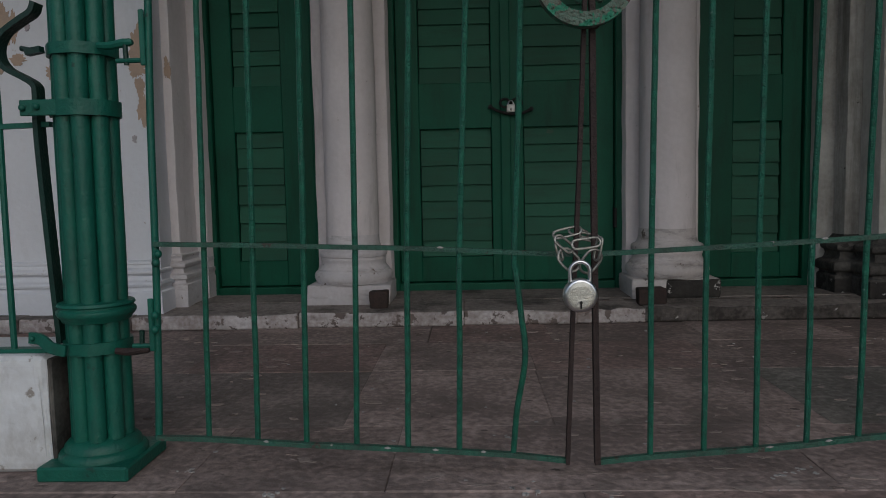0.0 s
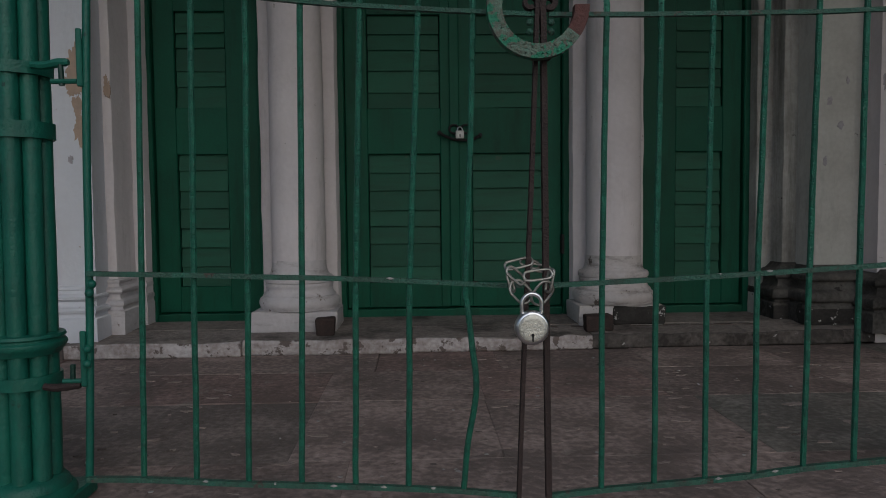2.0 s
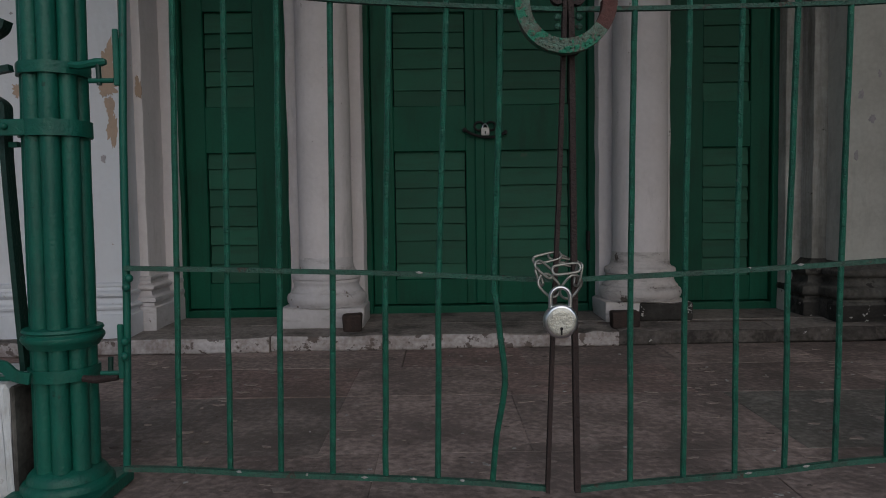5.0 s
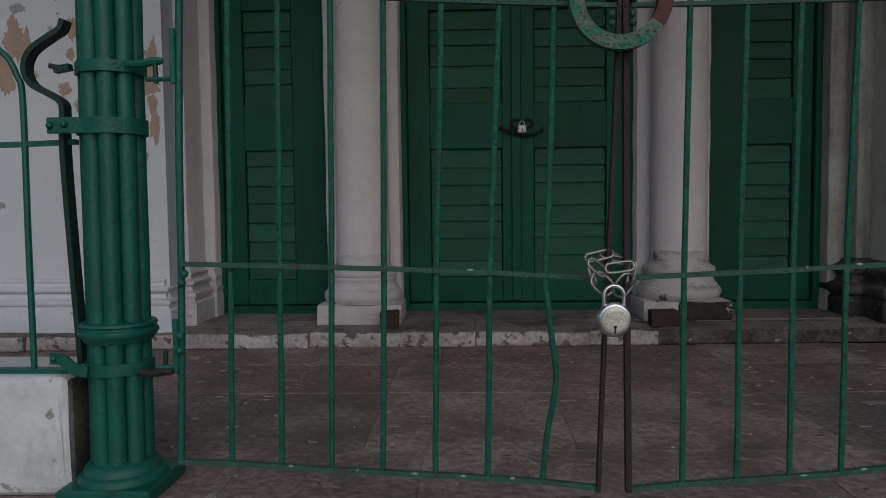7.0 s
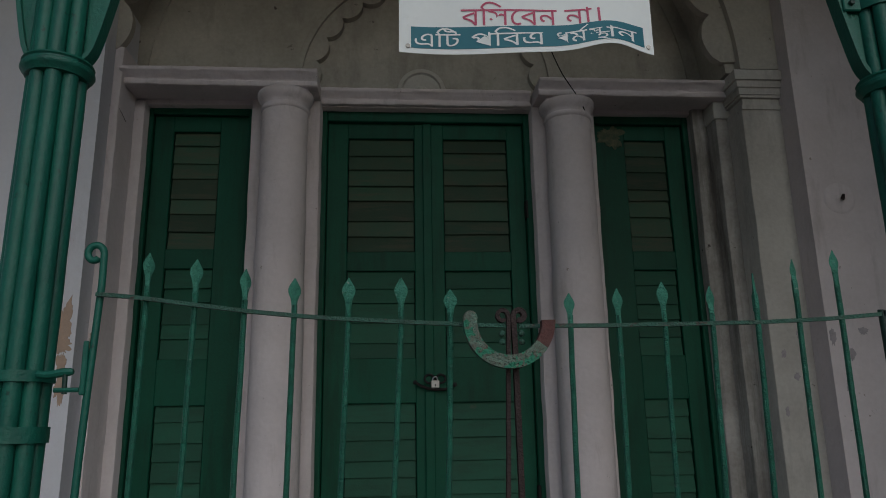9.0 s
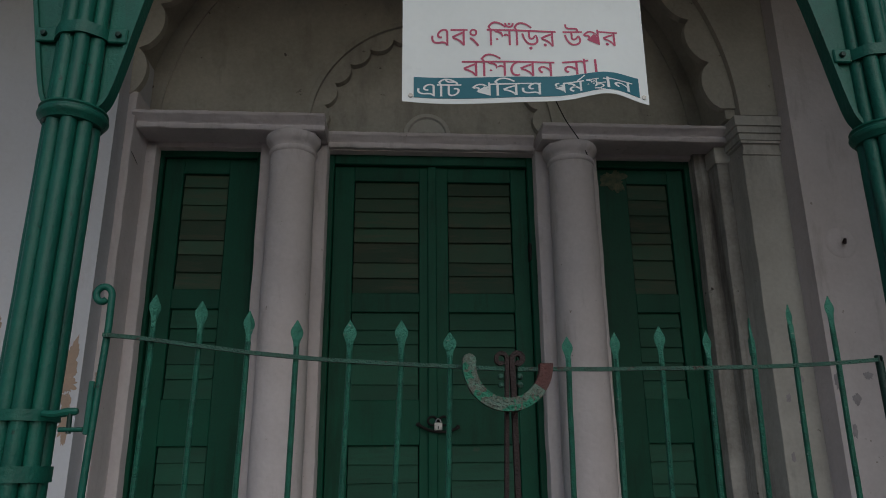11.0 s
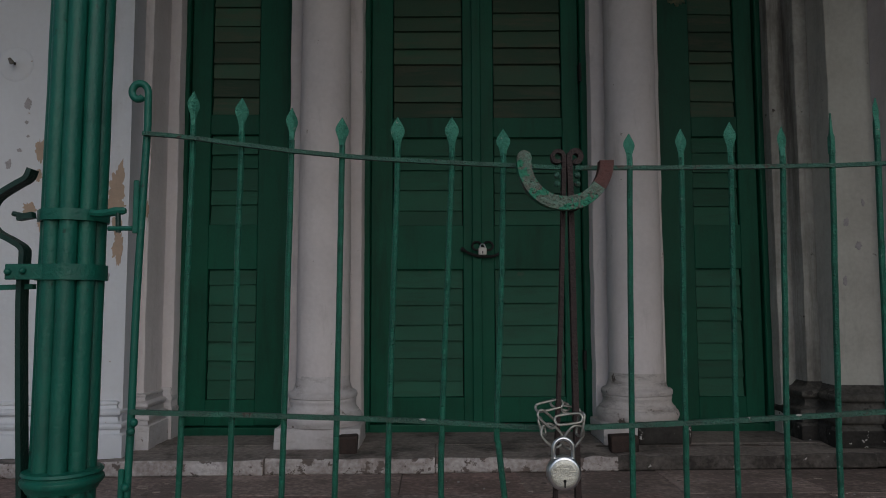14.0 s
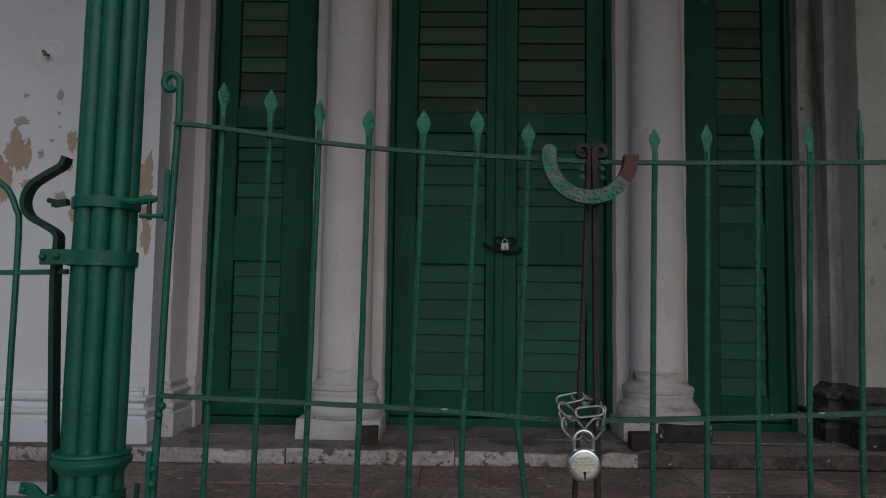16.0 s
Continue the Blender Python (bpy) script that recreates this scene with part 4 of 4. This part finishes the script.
def cloth(x, z, out=0.0):
    f = (x - SX0) / (SX1 - SX0)
    fade = max(0.0, 1 - (z - SZ0) / 0.28)
    dz = fade * (-0.006 * math.sin(math.pi * min(1, f / 0.72)) + 0.017 * math.exp(-((f - 0.83) / 0.12) ** 2))
    dy = 0.012 * math.sin(f * 7 + z * 4) * (0.4 + 0.6 * fade) - 0.03 * fade * math.exp(-((f - 0.83) / 0.14) ** 2)
    return Vector((x, SY + dy - out, z + dz))


def sheet(x0, x1, z0, z1, out, thick, nx=48, nz=24):
    b = bmesh.new()
    front = [[b.verts.new(cloth(x0 + (x1 - x0) * i / nx, z0 + (z1 - z0) * j / nz, out)) for j in range(nz + 1)] for i in range(nx + 1)]
    back = [[b.verts.new(cloth(x0 + (x1 - x0) * i / nx, z0 + (z1 - z0) * j / nz, out - thick)) for j in range(nz + 1)] for i in range(nx + 1)]
    for i in range(nx):
        for j in range(nz):
            b.faces.new((front[i][j], front[i + 1][j], front[i + 1][j + 1], front[i][j + 1]))
            b.faces.new((back[i][j], back[i][j + 1], back[i + 1][j + 1], back[i + 1][j]))
    for i in range(nx):
        for j in (0, nz):
            b.faces.new((front[i][j], front[i + 1][j], back[i + 1][j], back[i][j]))
    for j in range(nz):
        for i in (0, nx):
            b.faces.new((front[i][j], front[i][j + 1], back[i][j + 1], back[i][j]))
    return b


banner = thing("banner", (0.1, SY, SZ0), "white vinyl banner with crimson and white lettering on a teal strip", "banner")
part("sheet", sheet(SX0, SX1, SZ0, SZ1, 0.0, 0.0012), VINYL, banner, smooth=True)
part("teal_strip", sheet(SX0 + 0.03, SX1 - 0.026, SZ0 + 0.014, SZ0 + 0.072, 0.0012, 0.001, 48, 8), TEAL, banner, "teal printed strip", True)


def lettering(text, x0, x1, z0, z1, mat, out, extra=(), skew=0.0):
    """Built-in letters, in the order in which they stand, fitted to a box of the banner."""
    c = bpy.data.curves.new("lettering", "FONT")
    c.body = text
    ob = new("lettering", c)
    me = bpy.data.meshes.new_from_object(ob.evaluated_get(bpy.context.evaluated_depsgraph_get()))
    bpy.data.objects.remove(ob)
    b = bmesh.new()
    b.from_mesh(me)
    bpy.data.meshes.remove(me)
    for e in extra:
        vs = [b.verts.new((px, py, 0)) for px, py in e]
        b.faces.new(vs)
    lo = min(v.co.x for v in b.verts)
    hi = max(v.co.x for v in b.verts)
    for v in b.verts:
        f = (v.co.x - lo) / (hi - lo)
        v.co = cloth(x0 + (x1 - x0) * f, z0 + skew * f + (z1 - z0) * v.co.y / 0.64, out)
    part("lettering", b, mat, banner)


lettering("\u098f\u09ac\u0982 \u09bf\u09b8\u0981\u09bf\u09dc\u09b0 \u0989\u09aa\u09b0", -0.15, 0.352, 1.936, 1.986, PINK, 0.0013)
lettering("\u09ac\u09bf\u09b8\u09c7\u09ac\u09a8 \u09a8\u09be\u0964", -0.07, 0.285, 1.848, 1.893, PINK, 0.0013, skew=-0.004)
lettering("\u098f\u09bf\u099f", -0.187, -0.072, 1.791, 1.826, WHITE_PRINT, 0.0025)
lettering("\u09aa\u09bf\u09ac\u098f", -0.045, 0.135, 1.791, 1.826, WHITE_PRINT, 0.0025, extra=[[(1.56, 0.56), (2.27, 0.56), (2.27, 0.622), (1.56, 0.622)]])
lettering("\u09a7\u09ae", 0.165, 0.252, 1.791, 1.824, WHITE_PRINT, 0.0025, extra=[[(0.95, 0.66), (1.0, 0.62), (1.3, 0.9), (1.25, 0.94)]])
lettering("\u09b8", 0.252, 0.285, 1.799, 1.824, WHITE_PRINT, 0.0025)
lettering("\u09b9", 0.268, 0.303, 1.784, 1.81, WHITE_PRINT, 0.0026)
lettering("\u09be\u09a8", 0.296, 0.378, 1.791, 1.824, WHITE_PRINT, 0.0025)
for x in (SX0 + 0.022, SX1 - 0.015):
    c = cloth(x, SZ0 + 0.018, 0.001)
    part("eyelet", lathe([(0.002, c.y - 0.0025), (0.0055, c.y - 0.0025), (0.006, c.y + 0.001)], c.x, 0, 16, axis="y", z=c.z), STEEL, banner, smooth=True)
for x in (SX0 + 0.02, SX1 - 0.02):
    c = cloth(x, SZ1 - 0.015)
    part("cord", tube([c, (x, 1.58, 3.2), (x, 1.60, 3.96)], 0.002, 6), WHITE_PRINT, banner)

# ---- hasp and small padlock on the double door ----
hasp = thing("door_hasp", (0.0, DOOR_Y, 1.05), "black iron ring hasp holding the double door", "hasp")
for x in (-0.03, 0.035):
    ring = [(x + 0.026 * math.cos(a), DOOR_Y - 0.035 + 0.008 * math.sin(a), 1.115 + 0.024 * math.sin(a)) for a in np.linspace(0, 2 * math.pi, 18, endpoint=False)]
    part("ring", tube(ring, 0.0065, 8, closed=True), BLACK, hasp, smooth=True)
part("hasp_bar", tube(smooth_line([(-0.11, DOOR_Y - 0.025, 1.098), (-0.075, DOOR_Y - 0.035, 1.075), (-0.02, DOOR_Y - 0.04, 1.058), (0.05, DOOR_Y - 0.04, 1.055), (0.09, DOOR_Y - 0.035, 1.067), (0.115, DOOR_Y - 0.02, 1.082)], 4), 0.008, 8), BLACK, hasp, smooth=True)
for x, z in ((-0.11, 1.098), (0.115, 1.082)):
    part("staple", lathe([(0.012, DOOR_Y - 0.03), (0.012, DOOR_Y + 0.004)], x, 0, 12, axis="y", z=z), BLACK, hasp, smooth=True)
small = thing("small_padlock", (0.0, DOOR_Y - 0.05, 1.06), "small square pale steel padlock on the hasp", "padlock")
part("body", box(-0.022, 0.024, DOOR_Y - 0.066, DOOR_Y - 0.047, 1.062, 1.105, 0.004), material("pale_lock", (0.6, 0.58, 0.56), (0.4, 0.38, 0.36), 0.5, 0.4, scale=60, fine=200), small)
part("keyway", box(-0.002, 0.004, DOOR_Y - 0.068, DOOR_Y - 0.065, 1.07, 1.085), BLACK, small)
pts = [(0.001 - 0.014 * math.cos(a), DOOR_Y - 0.056, 1.105 + 0.02 * math.sin(a)) for a in np.linspace(0, math.pi, 10)]
part("shackle", tube(pts, 0.0035, 8), CHROME, small, smooth=True)

# ---- loose bricks on the step ----
for x0, x1, y0, y1, z1, lab in ((-0.728, -0.642, 3.455, 3.54, 0.158, "dark brown broken brick against the column foot"), (0.575, 0.71, 3.45, 3.54, 0.155, "blackened rounded brick against the column foot")):
    b = box(x0, x1, y0, y1, SILL_Z - 0.012, z1, 0.012, segments=2)
    bmesh.ops.subdivide_edges(b, edges=b.edges[:], cuts=2)
    jitter(b, 0.010, x0 * 11)
    solo("brick", b, BRICK, lab, "brick", at=((x0 + x1) / 2, (y0 + y1) / 2, SILL_Z))


# ---- peeled plaster and hooks on the wall ----
def patch(x, z, w, h, seed, y=WALL_Y, mat=PLASTER_BARE, name="peeled_patch", n=64):
    """A ragged scab of bare plaster, its edge set in by noise."""
    b = bmesh.new()
    ring = []
    for k in range(n):
        a = 2 * math.pi * k / n
        d = Vector((math.cos(a) * 1.3, math.sin(a) * 1.3, seed * 3.7))
        r = 0.82 + 0.4 * noise.noise(d) + 0.3 * noise.noise(d * 3.1) + 0.22 * noise.noise(d * 7.3)
        r = max(0.18, r)
        ring.append((x + w / 2 * r * math.cos(a), z + h / 2 * r * math.sin(a)))
    d = 0.0015 + 0.0005 * (seed % 4)
    mid = b.verts.new((x, y - d, z))
    vs = [b.verts.new((px, y - d, pz)) for px, pz in ring]
    back = [b.verts.new((px, y + 0.004, pz)) for px, pz in ring]
    for k in range(n):
        b.faces.new((mid, vs[k], vs[(k + 1) % n]))
        b.faces.new((vs[k], back[k], back[(k + 1) % n], vs[(k + 1) % n]))
    part(name, b, mat, facade)


for i, (x, z, w, h) in enumerate(((-1.825, 1.36, 0.085, 0.26), (-1.83, 1.27, 0.1, 0.12), (-1.82, 1.18, 0.05, 0.12), (-1.812, 1.075, 0.055, 0.18), (-2.49, 1.50, 0.13, 0.24), (-2.43, 1.48, 0.05, 0.16), (-2.545, 1.34, 0.1, 0.26),
                                  (-2.205, 1.55, 0.06, 0.15), (-2.215, 1.42, 0.05, 0.07), (-2.25, 1.26, 0.07, 0.08), (-2.42, 1.32, 0.09, 0.06), (-2.185, 1.18, 0.05, 0.09))):
    patch(x, z, w, h, i + 1)
GREY_CHIP = material("grey_undercoat", (0.42, 0.38, 0.4), (0.28, 0.26, 0.27), 0.9, scale=20, fine=80, bump=0.2)
for i, (x, z, w, h) in enumerate(((-2.47, 1.65, 0.08, 0.06), (-2.277, 1.783, 0.04, 0.065), (-2.28, 1.69, 0.02, 0.02), (-2.36, 1.48, 0.04, 0.05), (-2.31, 1.55, 0.03, 0.02), (-2.27, 1.62, 0.018, 0.014), (-2.45, 1.78, 0.03, 0.025),
                                  (-1.86, 0.93, 0.03, 0.04), (-2.0, 0.75, 0.05, 0.04), (-2.6, 0.7, 0.06, 0.05))):
    patch(x, z, w, h, 20 + i, mat=GREY_CHIP)
patch(-1.738, 1.285, 0.035, 0.13, 41, y=3.609)
# Flaked limewash on the columns' neighbours and the right-hand wall.
for i, (x, z, w, h) in enumerate(((2.03, 1.27, 0.04, 0.09), (2.12, 1.18, 0.05, 0.06), (2.08, 1.02, 0.03, 0.07), (2.2, 1.3, 0.06, 0.05))):
    patch(x, z, w, h, 50 + i, y=WALL_Y - 0.02, mat=GREY_CHIP)
for i, (x, z, w, h) in enumerate(((1.84, 1.2, 0.03, 0.06), (1.9, 1.08, 0.035, 0.05), (1.82, 0.9, 0.025, 0.06), (1.93, 1.3, 0.02, 0.04))):
    patch(x, z, w, h, 60 + i, y=3.599, mat=GREY_CHIP)
for x, z in ((-2.345, 1.985), (2.18, 2.02)):
    h = thing("wall_hook", (x, WALL_Y, z), "rusty stub of a hook in the plaster wall", "hook", "hooks in the wall")
    b = lathe([(0.001, WALL_Y - 0.012), (0.015, WALL_Y - 0.01), (0.03, WALL_Y - 0.004), (0.06, WALL_Y - 0.0025), (0.075, WALL_Y - 0.004), (0.085, WALL_Y - 0.002), (0.095, WALL_Y + 0.004)], x, 0, 28, axis="y", z=z)
    jitter(b, 0.002, x)
    if x > 0:
        bmesh.ops.translate(b, verts=b.verts[:], vec=(0, -0.02, 0))
    part("rose", b, LIME_WALL if x < 0 else LIME, h, "plaster rose", True)
    part("stub", tube([(x, WALL_Y, z), (x + 0.004, WALL_Y - 0.045, z - 0.006), (x, WALL_Y - 0.06, z + 0.01)], [0.014, 0.012, 0.007], 8), RUST if x > 0 else LIME_DAMP, h, smooth=True)
patch(1.13, 2.60, 0.17, 0.15, 37, y=4.013, mat=material("peeled_door_paint", (0.15, 0.145, 0.085), (0.04, 0.07, 0.04), 0.8, scale=26, fine=90, mix=0.7))
# Cable over the cornice, hinge on the door, crack in the jamb.
cable = [(0.665, 3.64, 3.05), (0.70, 3.64, 2.94), (0.745, 3.65, 2.84), (0.775, 3.64, 2.775), (0.83, 3.66, 2.70), (0.875, 3.69, 2.63), (0.92, 3.80, 2.60)]
solo("cable", tube(smooth_line(cable, 5), 0.0035, 6), BLACK, "thin black cable hanging down over the cornice", "cable", smooth=True, at=(0.745, 3.65, 2.84))
part("hinge", box(0.562, 0.578, 3.985, 4.06, 2.06, 2.17, 0.003), BLACK, door, "dark iron hinge")
part("hinge", box(0.562, 0.578, 3.985, 4.06, 0.42, 0.53, 0.003), BLACK, door)
crack = [(-1.80, 3.612, 2.62), (-1.76, 3.614, 2.60), (-1.735, 3.612, 2.585), (-1.715, 3.64, 2.55), (-1.71, 3.70, 2.52)]
part("crack", tube(smooth_line(crack, 4), 0.0016, 5), BLACK, facade)
part("dirt_edge", box(-1.64, -1.10, 4.02, 4.085, SILL_Z + 0.034, SILL_Z + 0.042, 0.002), STEP_STONE, facade)

# Dropped flecks of paint on the slabs.
rnd = random.Random(8)
b = bmesh.new()
spots = [(-0.12, 1.50, 0.016), (0.53, 1.61, 0.02), (-0.66, 1.49, 0.014), (-0.146, 1.84, 0.012), (-0.90, 1.62, 0.012), (0.46, 1.58, 0.012)]
for k in range(70):
    spots.append((rnd.uniform(-1.2, 1.6), rnd.uniform(1.2, 3.3), rnd.uniform(0.002, 0.006)))
for x, y, r in spots[:6]:
    for k in range(7):
        spots.append((x + rnd.gauss(0, r), y + rnd.gauss(0, r * 0.7), rnd.uniform(0.002, 0.007)))
for x, y, r in spots[6:]:
    n = 9
    vs = [b.verts.new((x + r * rnd.uniform(0.4, 1.5) * math.cos(2 * math.pi * k / n), y + r * rnd.uniform(0.6, 1.2) * math.sin(2 * math.pi * k / n), 0.0028)) for k in range(n)]
    lo = [b.verts.new((v.co.x, v.co.y, -0.006)) for v in vs]
    b.faces.new(vs)
    for k in range(n):
        b.faces.new((vs[k], vs[(k + 1) % n], lo[(k + 1) % n], lo[k]))
solo("paint_flecks", b, PAINT_FLECK, "white flecks of dropped paint on the paving", "flecks", kind="stuff")
# Scuffs and shallow chips in the slabs.
def scatter(name, mat, label, count, size, seed, top, xs=(-1.9, 2.4)):
    rnd = random.Random(seed)
    b = bmesh.new()
    for k in range(count):
        x, y = rnd.uniform(*xs), 1.15 + 2.1 * rnd.random() ** 1.2
        r = size * rnd.uniform(0.25, 1.0) ** 1.5
        turn, n = rnd.uniform(-0.4, 0.4), 11
        ring = []
        for j in range(n):
            a = 2 * math.pi * j / n
            q = r * rnd.uniform(0.35, 1.2)
            u, v = q * 1.7 * math.cos(a), q * 0.8 * math.sin(a)
            ring.append((x + u * math.cos(turn) - v * math.sin(turn), y + u * math.sin(turn) + v * math.cos(turn)))
        mid = b.verts.new((x, y, top))
        vs = [b.verts.new((px, py, top - 0.0004)) for px, py in ring]
        lo = [b.verts.new((px, py, -0.008)) for px, py in ring]
        for j in range(n):
            i = (j + 1) % n
            b.faces.new((mid, vs[j], vs[i]))
            b.faces.new((vs[j], lo[j], lo[i], vs[i]))
    solo(name, b, mat, label, "scuffs", kind="stuff")


PALE_SCUFF = material("pale_scuff", (0.36, 0.285, 0.26), (0.22, 0.175, 0.16), 0.9, scale=25, fine=120, bump=0.5, spec=0.2)
DARK_CHIP = material("dark_chip", (0.11, 0.088, 0.08), (0.16, 0.128, 0.117), 0.9, scale=25, fine=120, bump=0.5, spec=0.2)
scatter("pale_scuffs", PALE_SCUFF, "pale worn scuffs on the stone paving", 320, 0.02, 21, 0.0032)
scatter("dark_chips", DARK_CHIP, "small dark chips in the stone paving", 240, 0.010, 22, 0.0028)
# Chips of pale bare metal on the rails.
for x, table, g in ((-0.70, BOTZ, gate_l), (-0.42, BOTZ, gate_l), (-0.31, BOTZ, gate_l), (-0.20, BOTZ, gate_l), (-0.55, BOTZ, gate_l), (0.44, BOTZ, gate_r), (0.57, BOTZ, gate_r), (-0.29, MIDZ, gate_l), (0.44, MIDZ, gate_r), (0.55, MIDZ, gate_r)):
    b = tube([(x + d * 0.008, GY - 0.006, lerp(x + d * 0.008, table) + 0.0035) for d in (-1, 0, 1)], [0.001, 0.0035, 0.001], 6)
    jitter(b, 0.002, x * 31)
    part("bare_chip", b, PAINT_FLECK, g)

# ---- floor slabs ----
floor = thing("floor", (0, 2, 0), "worn dark red-brown stone slab paving", "floor", kind="structure")
part("bed", box(-6, 6, 0.5, 3.45, -0.06, -0.0035), JOINT, floor)
rnd = random.Random(12)
SLABS = []
COURSES = [(0.55, 1.1), (1.1, 1.5), (1.5, 1.93), (1.93, 2.54), (2.54, 3.0), (3.0, 3.42)]
for k, (y0, y1) in enumerate(COURSES):
    x = -5.6 - 0.37 * (k % 3)
    cuts = []
    while x < 5.6:
        cuts.append(x)
        x += rnd.uniform(0.5, 0.95)
    for a in ((-0.59, 0.0) if 3 <= k <= 4 else (-0.42,)):
        cuts = [c for c in cuts if abs(c - a) > 0.33] + [a]
    cuts = sorted(cuts) + [5.8]
    for x0, x1 in zip(cuts, cuts[1:]):
        SLABS.append((x0, x1, y0, y1))
for x0, x1, y0, y1 in SLABS:
    b = box(x0 + 0.001, x1 - 0.001, y0 + 0.001, y1 - 0.001, -0.04, rnd.uniform(-0.002, 0.002), 0.002)
    for v in b.verts:
        v.co.z += rnd.uniform(-0.001, 0.001)
        v.co.x += rnd.uniform(-0.004, 0.004)
    grey = x0 < -0.8 < x1 and y0 == 1.93
    part("slab", b, STONE_DULL if grey else rnd.choice((STONE_GREY, STONE_GREY, STONE) if x0 > 0.25 else (STONE, STONE_RED)), floor)
